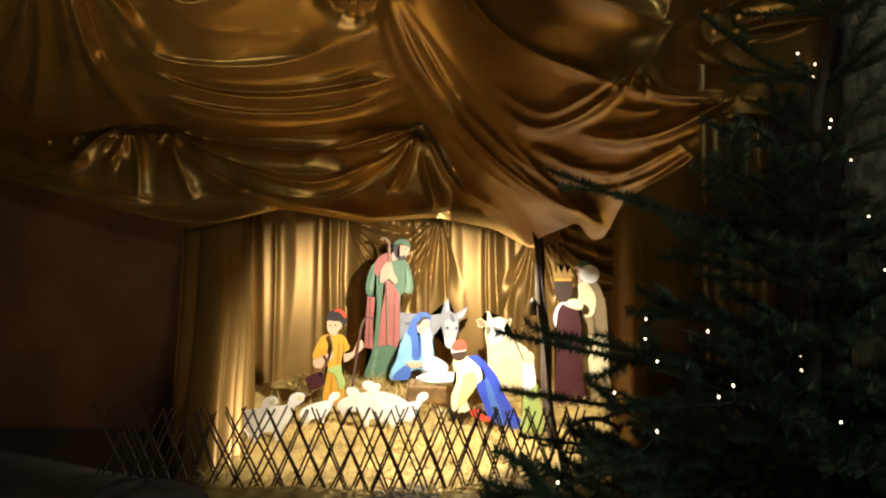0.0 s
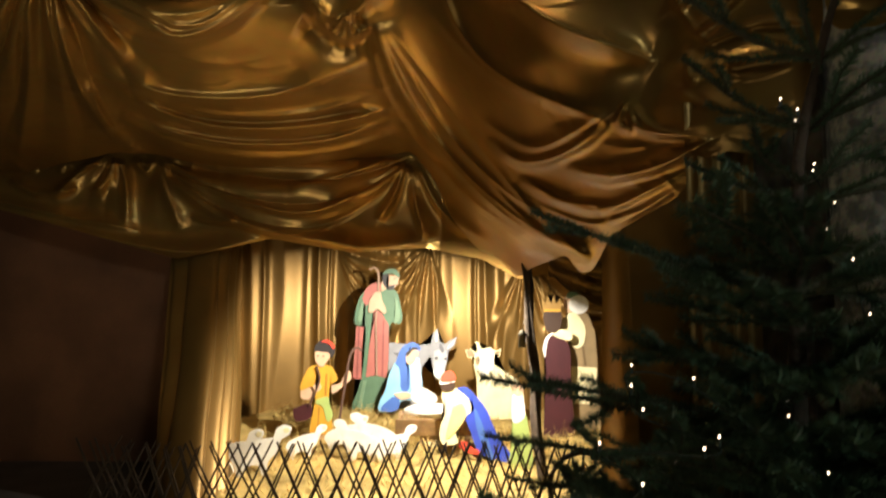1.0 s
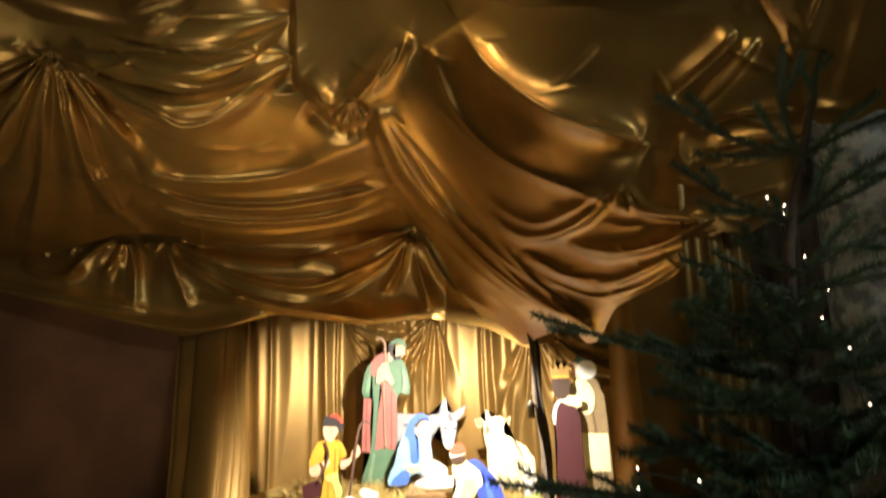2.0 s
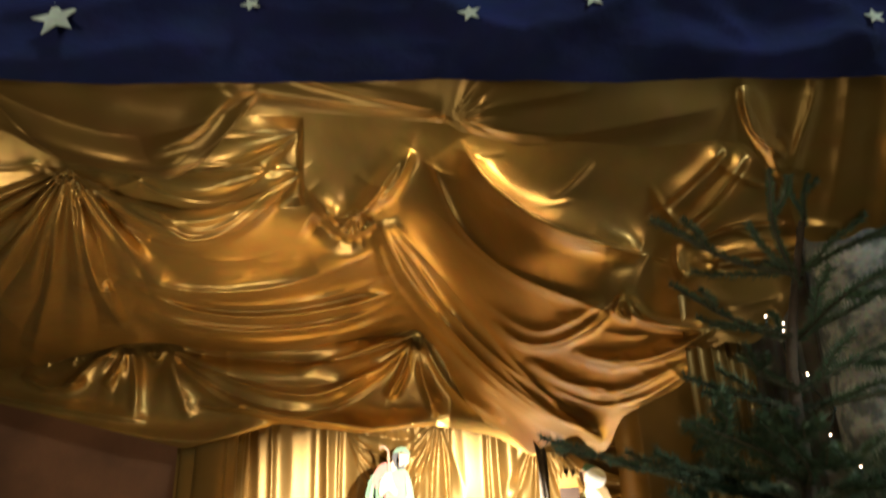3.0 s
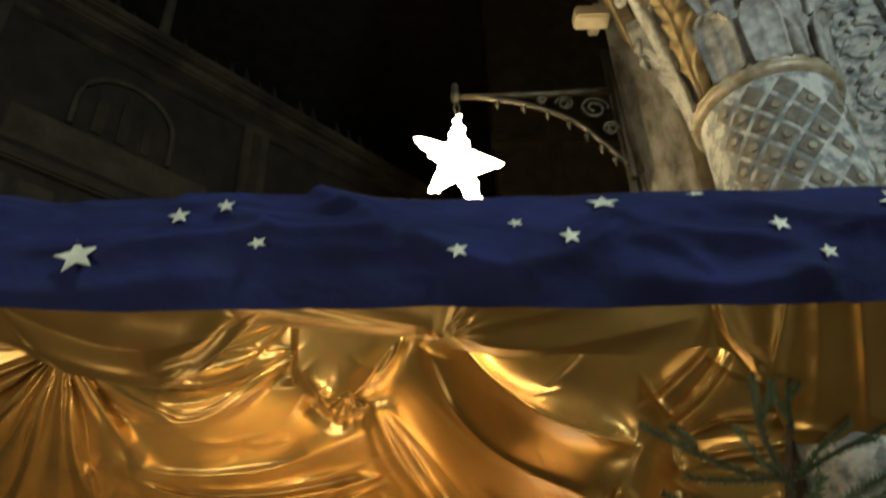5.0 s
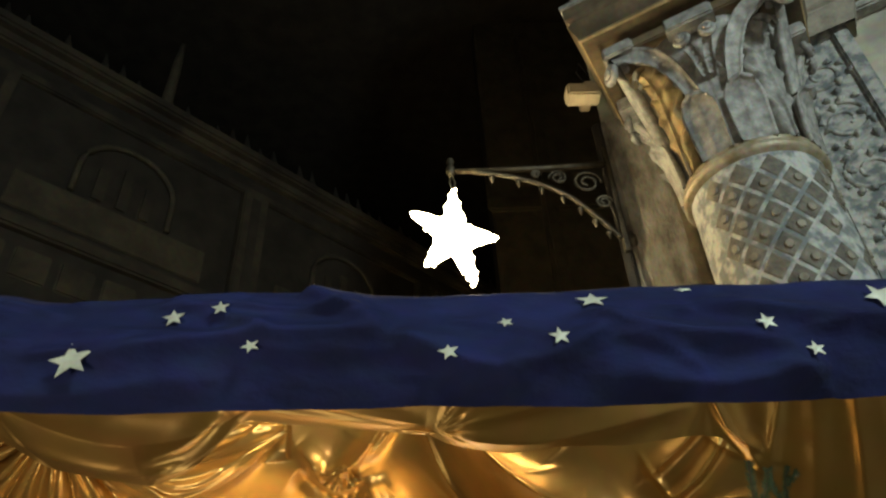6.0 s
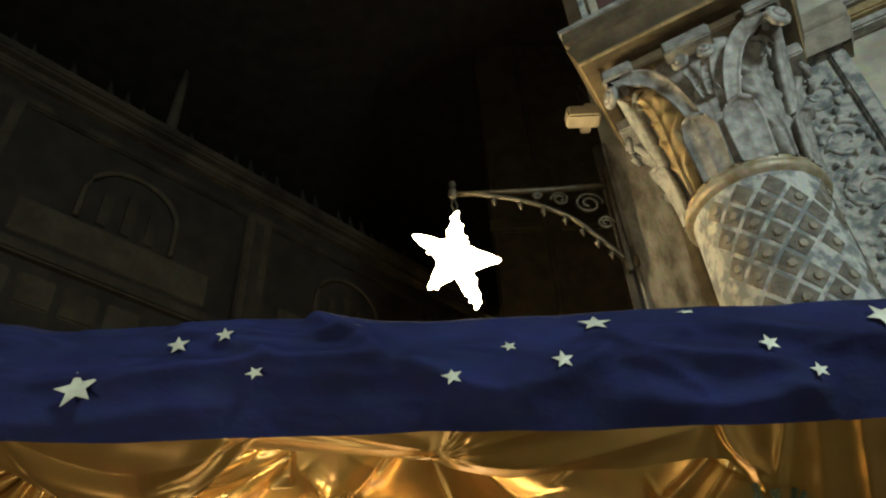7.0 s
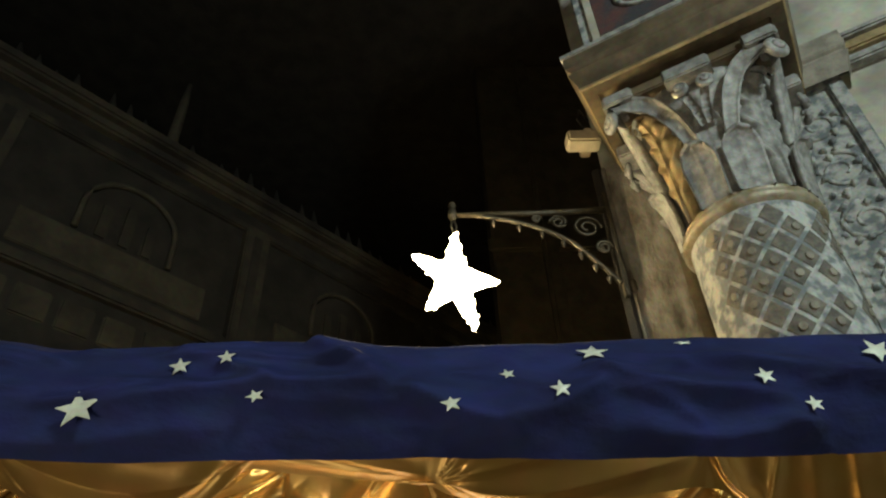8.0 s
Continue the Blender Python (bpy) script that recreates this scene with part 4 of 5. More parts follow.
for k in range(7):
    p = brace[5 + 5 * k]
    link_mesh("leaf_drop", tube_mesh("leaf_drop", [p, p + np.array([-0.025, 0, -0.03]), p + np.array([-0.02, 0.01, -0.075])], [0.01, 0.02, 0.004], 6), IRON, bracket)

star = thing("lit_star", "glowing five-pointed star of rope light hung from the bracket", "star")
SC = Vector((0.24, 3.31, 4.88))
tips = [(0.02, 0.42), (-0.285, 0.22), (-0.20, -0.25), (0.13, -0.42), (0.30, -0.03)]
ring_pts = []
for k in range(5):
    a, b2 = Vector(tips[k]), Vector(tips[(k + 1) % 5])
    inner = (a + b2) / 2 * 0.45
    ring_pts += [a, inner]
for layer in range(5):
    scale_in = 0.95 - 0.19 * layer
    loop = [SC + Vector((p.x * scale_in, 0.012 * (layer % 2), p.y * scale_in)) for p in ring_pts] + [SC + Vector((ring_pts[0].x * scale_in, 0.0, ring_pts[0].y * scale_in))]
    dense = []
    for k in range(len(loop) - 1):
        for q in np.linspace(0, 1, 9)[:-1]:
            dense.append(loop[k].lerp(loop[k + 1], q) + Vector((random.uniform(-1, 1), random.uniform(-1, 1), random.uniform(-1, 1))) * 0.006)
    dense.append(loop[-1])
    link_mesh("light_tube", tube_mesh("light_tube", dense, 0.017, 6), STARGLOW, star)
    if layer == 0:
        for p in dense[::1]:
            bm = bmesh.new()
            bmesh.ops.create_icosphere(bm, subdivisions=1, radius=0.012, matrix=Matrix.Translation(p + Vector((random.uniform(-1, 1), 0, random.uniform(-1, 1))) * 0.022))
            part("bulb", bm, STARGLOW, star)
link_mesh("hanging_wire", tube_mesh("hanging_wire", [(0.26, 3.31, 5.28), (0.275, 3.31, 5.36), (0.25, 3.31, 5.44)], 0.008), IRON, star)
link_mesh("hanging_wire", tube_mesh("hanging_wire", [(0.26, 3.31, 5.28), (0.235, 3.31, 5.36), (0.25, 3.31, 5.44)], 0.008), IRON, star)

# ---- the dim frescoed nave wall, running away at an angle ----
WD, WN = Vector((0.705, 0.709, 0)), Vector((0.709, -0.705, 0))
W0 = -10 * WN
NM = Matrix.Translation(W0) @ Matrix.Rotation(math.atan2(WD.y, WD.x), 4, "Z")


def on_nave(bm):
    bmesh.ops.transform(bm, matrix=NM, verts=bm.verts)
    return bm


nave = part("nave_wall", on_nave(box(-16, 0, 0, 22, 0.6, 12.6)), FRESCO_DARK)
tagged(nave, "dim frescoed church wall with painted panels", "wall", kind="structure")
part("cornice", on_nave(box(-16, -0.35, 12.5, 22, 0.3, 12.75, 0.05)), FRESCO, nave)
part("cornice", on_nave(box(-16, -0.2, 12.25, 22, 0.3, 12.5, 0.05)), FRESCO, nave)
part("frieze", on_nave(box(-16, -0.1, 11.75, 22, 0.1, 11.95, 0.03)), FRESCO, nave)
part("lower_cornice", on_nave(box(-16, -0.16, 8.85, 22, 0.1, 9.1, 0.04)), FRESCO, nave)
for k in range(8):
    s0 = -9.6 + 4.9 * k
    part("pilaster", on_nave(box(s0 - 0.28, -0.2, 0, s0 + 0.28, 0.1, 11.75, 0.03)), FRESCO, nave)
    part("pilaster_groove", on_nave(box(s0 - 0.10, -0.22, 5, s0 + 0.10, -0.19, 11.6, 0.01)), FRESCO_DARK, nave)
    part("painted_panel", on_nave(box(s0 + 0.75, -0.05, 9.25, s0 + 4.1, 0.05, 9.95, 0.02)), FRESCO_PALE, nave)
    arch = []
    for q in np.linspace(0, math.pi, 15):
        arch.append((s0 + 2.45 + 0.85 * math.cos(q), -0.05, 10.6 + 0.75 * math.sin(q)))
    link_mesh("painted_arch", tube_mesh("painted_arch", [NM @ Vector(p) for p in [(s0 + 3.3, -0.05, 10.0)] + arch + [(s0 + 1.6, -0.05, 10.0)]], 0.06, 6), FRESCO_PALE, nave)
    for j in range(3):
        part("painted_niche_shape", on_nave(box(s0 + 1.9 + 0.42 * j, -0.04, 10.0, s0 + 2.15 + 0.42 * j, 0.05, 10.75 + 0.2 * (j % 2), 0.04)), FRESCO, nave)
    for j in range(6):
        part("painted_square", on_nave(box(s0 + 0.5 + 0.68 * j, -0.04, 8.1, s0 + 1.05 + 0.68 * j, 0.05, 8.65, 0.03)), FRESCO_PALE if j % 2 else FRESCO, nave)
    for j in range(14):
        h = random.uniform(0.25, 0.75)
        link_mesh("crest_ornament", tube_mesh("crest_ornament", [NM @ Vector((s0 + 0.35 * j, 0.05, 12.72)), NM @ Vector((s0 + 0.35 * j + 0.05, 0.05, 12.72 + h * 0.5)), NM @ Vector((s0 + 0.35 * j, 0.05, 12.75 + h))], [0.12, 0.09, 0.02], 6), FRESCO_DARK, nave)
link_mesh("finial", tube_mesh("finial", [NM @ Vector((2.9, 0, 12.7)), NM @ Vector((2.9, 0, 14.2)), NM @ Vector((2.9, 0, 14.9))], [0.13, 0.1, 0.05], 8), FRESCO_PALE, nave)

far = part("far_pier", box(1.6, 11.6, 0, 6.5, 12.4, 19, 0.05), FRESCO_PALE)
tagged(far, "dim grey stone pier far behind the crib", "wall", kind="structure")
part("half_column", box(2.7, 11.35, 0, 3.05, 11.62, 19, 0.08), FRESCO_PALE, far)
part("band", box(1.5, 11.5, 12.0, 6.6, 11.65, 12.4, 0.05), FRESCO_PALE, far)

# ---- the fir in front, with its string of lights ----
TRUNK = [(1.20, 2.36, 0.0), (1.20, 2.32, 0.7), (1.19, 2.25, 1.44), (1.16, 2.14, 2.05), (1.165, 2.09, 2.25), (1.19, 2.03, 2.45), (1.222, 1.985, 2.62)]
TOP = 2.79
rng = random.Random(7)
TRUNK_LINE = bend(TRUNK, 60)


def on_trunk(z):
    return Vector((float(np.interp(z, TRUNK_LINE[:, 2], TRUNK_LINE[:, 0])), float(np.interp(z, TRUNK_LINE[:, 2], TRUNK_LINE[:, 1])), z))


def branch_mesh(name, length, seed, spread, droop, sparse=False, needle=0.027):
    """A fir branch along +x: wood, side shoots and flat combs of needles; returns wood and needle meshes."""
    r = random.Random(seed)
    shoots = []
    main = [(length * q, 0.02 * math.sin(5 * q + seed), droop * length * (q ** 2) * 0.5 - 0.05 * q) for q in np.linspace(0, 1, 12)]
    shoots.append((main, 0.011))

    def side(base, heading, size, level):
        p0 = np.array(base)
        curve = []
        rise = r.uniform(-0.22, 0.3)
        for q in np.linspace(0, 1, 6):
            h = heading * (1 - 0.35 * q)
            curve.append(tuple(p0 + np.array([math.cos(h), math.sin(h), 0]) * size * q + np.array([0, 0, rise * q * size + r.uniform(-1, 1) * 0.03 * size])))
        shoots.append((curve, 0.0045))
        if level and not sparse and size > 0.14:
            for j in range(int(size / 0.11)):
                q = (j + 0.8) / (size / 0.11 + 0.7)
                k = min(int(q * 5), 4)
                b = np.array(curve[k]) * (1 - (q * 5 - k)) + np.array(curve[k + 1]) * (q * 5 - k)
                side(b, heading + (0.85 if j % 2 else -0.85), size * (0.55 - 0.3 * q), level - 1)

    n = max(2, int(length / (0.2 if sparse else 0.12)))
    for j in range(n):
        q = 0.16 + 0.82 * (j + r.uniform(-0.2, 0.2)) / n
        k = min(int(q * 11), 10)
        b = np.array(main[k]) * (1 - (q * 11 - k)) + np.array(main[k + 1]) * (q * 11 - k)
        side(b, (1 if j % 2 else -1) * r.uniform(0.75, 1.05), length * spread * (1.02 - q) ** 0.75 * r.uniform(0.8, 1.15) + 0.05, 1)
    wood_v, wood_f, nv, nf = [], [], [], []
    for curve, rad in shoots:
        c = np.array(curve)
        for k in range(len(c) - 1):
            d = c[k + 1] - c[k]
            l = np.linalg.norm(d)
            d = d / max(l, 1e-6)
            up = np.array([0, 0, 1.0])
            sd = np.cross(up, d)
            sd /= max(np.linalg.norm(sd), 1e-6)
            up = np.cross(d, sd)
            i0 = len(wood_v)
            for p, w in ((c[k], rad * (1 - 0.6 * k / len(c))), (c[k + 1], rad * (1 - 0.6 * (k + 1) / len(c)))):
                wood_v += [p + sd * w, p + (-0.5 * sd + 0.87 * up) * w, p + (-0.5 * sd - 0.87 * up) * w]
            wood_f += [(i0 + a, i0 + (a + 1) % 3, i0 + 3 + (a + 1) % 3, i0 + 3 + a) for a in range(3)]
            count = max(2, int(l / 0.0006))
            for j in range(count):
                p = c[k] + d * l * (j + r.random()) / count
                a = r.uniform(-1.0, math.pi + 1.0)
                size = needle * r.uniform(0.75, 1.15) if sparse else r.uniform(0.032, 0.044)
                nd = sd * math.cos(a) * 1.0 + up * math.sin(a) * 0.9 + d * r.uniform(0.3, 0.8)
                nd /= np.linalg.norm(nd)
                fl = np.cross(nd, up + 0.3 * sd)
                fl /= max(np.linalg.norm(fl), 1e-6)
                i0 = len(nv)
                nv += [p - fl * 0.0021, p + fl * 0.0021, p + nd * size]
                nf.append((i0, i0 + 1, i0 + 2))
    w = bpy.data.meshes.new(name + "_wood")
    w.from_pydata([tuple(v) for v in wood_v], [], wood_f)
    w.materials.append(SHOOT)
    m = bpy.data.meshes.new(name + "_needles")
    m.from_pydata([tuple(v) for v in nv], [], nf)
    m.materials.append(NEEDLE)
    return w, m


SIZES = [0.3, 0.5, 0.75, 1.0, 1.2]
KINDS = {s: [branch_mesh("branch", s, 11 * k + int(s * 100), 0.48, -0.16 + 0.22 * k) for k in range(2)] for s in SIZES}
SPARSE = {s: [branch_mesh("branch", s, 7 * k + int(s * 130), 0.40, 0.10 + 0.12 * k, True) for k in range(2)] for s in SIZES[:3]}
LONG = {s: [branch_mesh("branch", s, 5 * k + int(s * 90), 0.26, 0.02 + 0.10 * k, True, 0.034) for k in range(2)] for s in SIZES[2:]}
fir = thing("fir_tree", "dark green fir tree with small lights in front of the canopy", "tree")
link_mesh("trunk", tube_mesh("trunk", TRUNK_LINE, [0.045 * (1 - p[2] / TOP) + 0.008 for p in TRUNK_LINE], 10), BARK, fir)


def put_branch(z, tip, k, sparse=False, twist=0.5):
    """A branch from the trunk at a height to where its tip stands."""
    root, tip = on_trunk(z), Vector(tip)
    d = tip - root
    kinds = SPARSE if sparse else LONG if tip.x < 0.5 and z > 1.0 else KINDS
    s = min(kinds, key=lambda q: abs(q - d.length))
    w, m = kinds[s][k % 2]
    ob = new("branch", w)
    ob.parent = fir
    ob.matrix_world = Matrix.Translation(root) @ Matrix.Rotation(math.atan2(d.y, d.x), 4, "Z") @ Matrix.Rotation(-math.atan2(d.z, math.hypot(d.x, d.y)), 4, "Y") @ Matrix.Rotation(rng.uniform(-twist, twist), 4, "X") @ Matrix.Scale(d.length / s, 4)
    nd = new("needles", m)
    nd.parent = ob
    nd.matrix_parent_inverse = Matrix()
    return ob


# thin upswept whorls round the top, then the wide boughs, each to its tip
for z, tip in ((2.60, (1.252, 1.947, 2.80)), (2.40, (1.125, 1.94, 2.82)), (2.45, (0.69, 1.94, 2.61)), (2.45, (1.60, 2.0, 2.64)), (2.45, (1.33, 2.4, 2.62)), (2.25, (0.72, 1.94, 2.40)), (2.25, (1.40, 1.86, 2.44)),
               (2.25, (1.56, 2.05, 2.43)), (2.25, (1.08, 2.5, 2.42)), (2.08, (0.93, 1.95, 2.22)), (2.08, (1.5, 2.1, 2.25)), (2.02, (0.80, 2.1, 2.16)), (2.02, (1.62, 1.95, 2.12))):
    put_branch(z, tip, int(z * 20 + tip[0] * 9), True)
for z, tip in ((1.78, (0.78, 1.94, 2.06)), (1.78, (0.98, 1.78, 2.0)), (1.72, (0.29, 1.95, 1.94)), (1.74, (1.62, 2.0, 1.98)), (1.72, (1.85, 2.3, 1.95)), (1.72, (0.92, 2.7, 1.95)), (1.62, (0.62, 1.72, 1.78)), (1.6, (1.5, 1.66, 1.75)),
               (1.48, (0.58, 2.0, 1.62)), (1.46, (0.86, 1.5, 1.60)), (1.46, (1.75, 1.75, 1.66)), (1.45, (1.98, 2.3, 1.62)), (1.3, (0.14, 1.90, 1.46)), (1.3, (0.26, 1.80, 1.53)), (1.28, (0.36, 1.62, 1.36)), (1.26, (0.8, 1.28, 1.38)), (1.26, (1.3, 1.2, 1.42)),
               (1.28, (1.85, 1.6, 1.42)), (1.3, (2.05, 2.3, 1.46)), (1.14, (0.16, 1.92, 1.36)), (1.1, (0.34, 1.66, 1.16)), (1.1, (1.0, 1.16, 1.2)), (1.1, (1.6, 1.35, 1.2))):
    put_branch(z, tip, int(z * 20 + tip[0] * 9))
z, turn, k = 0.22, 0.3, 0
while z < 1.08:
    for j in range(6):
        heading = turn + 2 * math.pi * j / 6 + rng.uniform(-0.2, 0.2)
        size = rng.uniform(0.95, 1.15)
        root = on_trunk(z)
        put_branch(z, root + Vector((math.cos(heading), math.sin(heading), 0.14 + rng.uniform(-0.1, 0.1))) * size, k)
        k += 1
    turn += 0.62
    z += 0.2

string = thing("light_string", "thin cable with small lit bulbs wound round the fir", "string lights")
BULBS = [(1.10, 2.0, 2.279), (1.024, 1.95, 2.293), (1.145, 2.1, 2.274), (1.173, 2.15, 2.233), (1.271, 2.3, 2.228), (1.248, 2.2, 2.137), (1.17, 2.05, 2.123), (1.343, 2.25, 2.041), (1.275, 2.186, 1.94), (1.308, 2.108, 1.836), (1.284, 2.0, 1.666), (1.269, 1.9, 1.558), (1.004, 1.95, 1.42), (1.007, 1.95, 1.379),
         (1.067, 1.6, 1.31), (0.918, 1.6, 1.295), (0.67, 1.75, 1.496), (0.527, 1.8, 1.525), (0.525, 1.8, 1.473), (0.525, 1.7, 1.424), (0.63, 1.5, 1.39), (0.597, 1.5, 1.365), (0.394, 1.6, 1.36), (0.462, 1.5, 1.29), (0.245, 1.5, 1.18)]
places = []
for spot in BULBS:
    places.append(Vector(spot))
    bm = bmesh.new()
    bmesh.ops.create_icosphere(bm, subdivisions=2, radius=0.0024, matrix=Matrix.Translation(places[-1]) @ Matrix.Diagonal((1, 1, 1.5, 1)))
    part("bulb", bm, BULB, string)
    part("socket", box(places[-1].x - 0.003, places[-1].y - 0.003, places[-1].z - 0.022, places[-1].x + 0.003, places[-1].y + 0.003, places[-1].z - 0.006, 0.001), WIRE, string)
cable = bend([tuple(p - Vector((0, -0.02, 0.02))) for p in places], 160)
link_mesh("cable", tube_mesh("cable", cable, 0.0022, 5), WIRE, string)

# ---- the crib: straw, painted cut-out figures, fence ----
def mound(x, y):
    """Height of the straw bed."""
    return 0.05 + 0.42 / (1 + math.exp(-(y - 7.7) * 2.2)) + 0.05 * math.sin(1.7 * x + y) + 0.03 * math.sin(4.1 * x - 2.3 * y)


gx, gy = np.linspace(-3.1, 3.0, 90), np.linspace(5.5, 9.9, 66)
GX, GY = np.meshgrid(gx, gy)
GX = np.where(GX < 0, GX / 3.1 * (2.0 + 0.17 * (GY - 5.9)), GX)
GZ = np.vectorize(mound)(GX, GY) + 0.012 * np.random.standard_normal(GX.shape)
GZ[0] = GZ[:, 0] = GZ[:, -1] = -0.02
GZ[-1] = -0.02
bed = link_mesh("straw_bed", grid_mesh("straw_bed", np.stack([GX, GY, GZ], -1)), STRAW)
tagged(bed, "bed of loose golden straw on the crib floor", "straw", kind="stuff")
r = random.Random(3)
sv, sf = [], []
for k in range(16000):
    x, y = r.uniform(-2.0, 2.4), 5.6 + 4.0 * r.random() ** 0.9
    a, l, e = r.uniform(0, 6.28), r.uniform(0.06, 0.26), r.gauss(0.12, 0.28)
    p = Vector((x, y, mound(x, y) + r.uniform(0, 0.035)))
    d = Vector((math.cos(a) * math.cos(e), math.sin(a) * math.cos(e), abs(math.sin(e)))) * l
    w = d.cross(Vector((0, 0, 1))).normalized() * r.uniform(0.002, 0.0042)
    i = len(sv)
    mid = p + d * 0.5 + Vector((0, 0, r.uniform(-0.01, 0.03)))
    sv += [tuple(p - w), tuple(p + w), tuple(mid + w), tuple(p + d), tuple(mid - w)]
    sf += [(i, i + 1, i + 2, i + 4), (i + 4, i + 2, i + 3)]
for k in range(3500):
    x, y = r.gauss(0.0, 0.7), r.gauss(8.15, 0.35)
    a, l, e = r.uniform(0, 6.28), r.uniform(0.08, 0.3), r.gauss(0.4, 0.35)
    p = Vector((x, y, mound(x, y) + 0.12 * math.exp(-((x / 0.7) ** 2 + ((y - 8.1) / 0.4) ** 2)) + r.uniform(0, 0.05)))
    d = Vector((math.cos(a) * math.cos(e), math.sin(a) * math.cos(e), abs(math.sin(e)))) * l
    w = d.cross(Vector((0, 0, 1))).normalized() * r.uniform(0.002, 0.004)
    i = len(sv)
    sv += [tuple(p - w), tuple(p + w), tuple(p + d)]
    sf.append((i, i + 1, i + 2))
data = bpy.data.meshes.new("straw_stalks")
data.from_pydata(sv, [], sf)
tagged(link_mesh("straw_stalks", data, STRAW), "loose golden straw stalks strewn over the bed", "straw", kind="stuff")

SKIN = paint("flesh_paint", (0.62, 0.40, 0.26))
DARKSKIN = paint("brown_flesh_paint", (0.045, 0.022, 0.012))
HAIR = paint("dark_hair_paint", (0.03, 0.025, 0.025))
GREEN = paint("green_robe_paint", (0.10, 0.19, 0.11))
PINK = paint("rose_cloak_paint", (0.42, 0.13, 0.105))
YELLOW = paint("ochre_tunic_paint", (0.62, 0.32, 0.03))
SASH = paint("light_green_paint", (0.36, 0.46, 0.14))
MAROON = paint("maroon_paint", (0.055, 0.009, 0.013))
SKY = paint("pale_blue_paint", (0.22, 0.46, 0.62))
DEEPBLUE = paint("blue_paint", (0.055, 0.13, 0.42))
ROYAL = paint("royal_blue_paint", (0.03, 0.06, 0.42))
RED = paint("red_paint", (0.62, 0.06, 0.03))
CREAM = paint("cream_paint", (0.78, 0.70, 0.42))
WHITE = paint("white_paint", (0.8, 0.78, 0.72))
GREY = paint("grey_paint", (0.33, 0.33, 0.35))
BEIGE = paint("beige_paint", (0.27, 0.19, 0.095))
STAFF = paint("staff_brown_paint", (0.09, 0.045, 0.03))
CROWN = paint("crown_gold_paint", (0.30, 0.17, 0.04))


ROSE_DARK = paint("rose_shadow_paint", (0.27, 0.075, 0.065))
LEAFGREEN = paint("soft_green_paint", (0.17, 0.28, 0.17))
STAFF_PALE = paint("pale_staff_paint", (0.36, 0.22, 0.15))
SKY_PALE = paint("light_blue_paint", (0.38, 0.60, 0.72))
GREY_PALE = paint("light_grey_paint", (0.50, 0.50, 0.52))
GREY_DARK = paint("dark_grey_paint", (0.17, 0.17, 0.19))
YELLOW_PALE = paint("pale_yellow_paint", (0.72, 0.60, 0.22))
OCHRE_DARK = paint("ochre_shadow_paint", (0.40, 0.19, 0.02))
BEIGE_DARK = paint("beige_shadow_paint", (0.16, 0.105, 0.05))


def oval(cx, cy, rx, ry, n=18):
    return [(cx + rx * math.cos(2 * math.pi * k / n), cy + ry * math.sin(2 * math.pi * k / n)) for k in range(n)]


def stripe(pts, w):
    """A band of even width along a curve."""
    c = bend(pts, 24)
    t = np.gradient(c, axis=0)
    t /= np.linalg.norm(t, axis=1, keepdims=True) + 1e-9
    n = np.column_stack([-t[:, 1], t[:, 0]]) * w / 2
    return [tuple(p) for p in np.concatenate([c + n, (c - n)[::-1]])]


def cutout(name, label, category, x, y, base, unit, origin, shapes, lean=0.0, yaw=0.0, thick=0.018):
    """A painted board, sawn to outline: one mesh, its painted areas each a hair proud of the last. Outlines run down the page."""
    bm = bmesh.new()
    mats = []
    for k, (mat, pts, soft) in enumerate(shapes):
        if soft:
            p = np.array(pts + pts[:1])
            pts = [tuple(q) for q in bend([tuple(v) for v in p], 5 * len(p))[:-1]]
        if mat not in mats:
            mats.append(mat)
        front, rear = -0.0025 * k - thick / 2, thick / 2 - 0.001 * k
        vf = [bm.verts.new(((a - origin[0]) * unit, front, (origin[1] - b) * unit)) for a, b in pts]
        vb = [bm.verts.new(((a - origin[0]) * unit, rear, (origin[1] - b) * unit)) for a, b in pts]
        faces = [bm.faces.new(vf), bm.faces.new(vb[::-1])]
        for i in range(len(vf)):
            j = (i + 1) % len(vf)
            faces.append(bm.faces.new((vf[i], vb[i], vb[j], vf[j])))
        for f in faces:
            f.material_index = mats.index(mat)
    bmesh.ops.triangulate(bm, faces=[f for f in bm.faces if len(f.verts) > 4])
    bmesh.ops.recalc_face_normals(bm, faces=bm.faces)
    data = bpy.data.meshes.new(name)
    bm.to_mesh(data)
    bm.free()
    for m in mats:
        data.materials.append(m)
    ob = new(name, data)
    ob.matrix_world = pose(x, y, base, lean, 0, yaw)
    return tagged(ob, label, category)


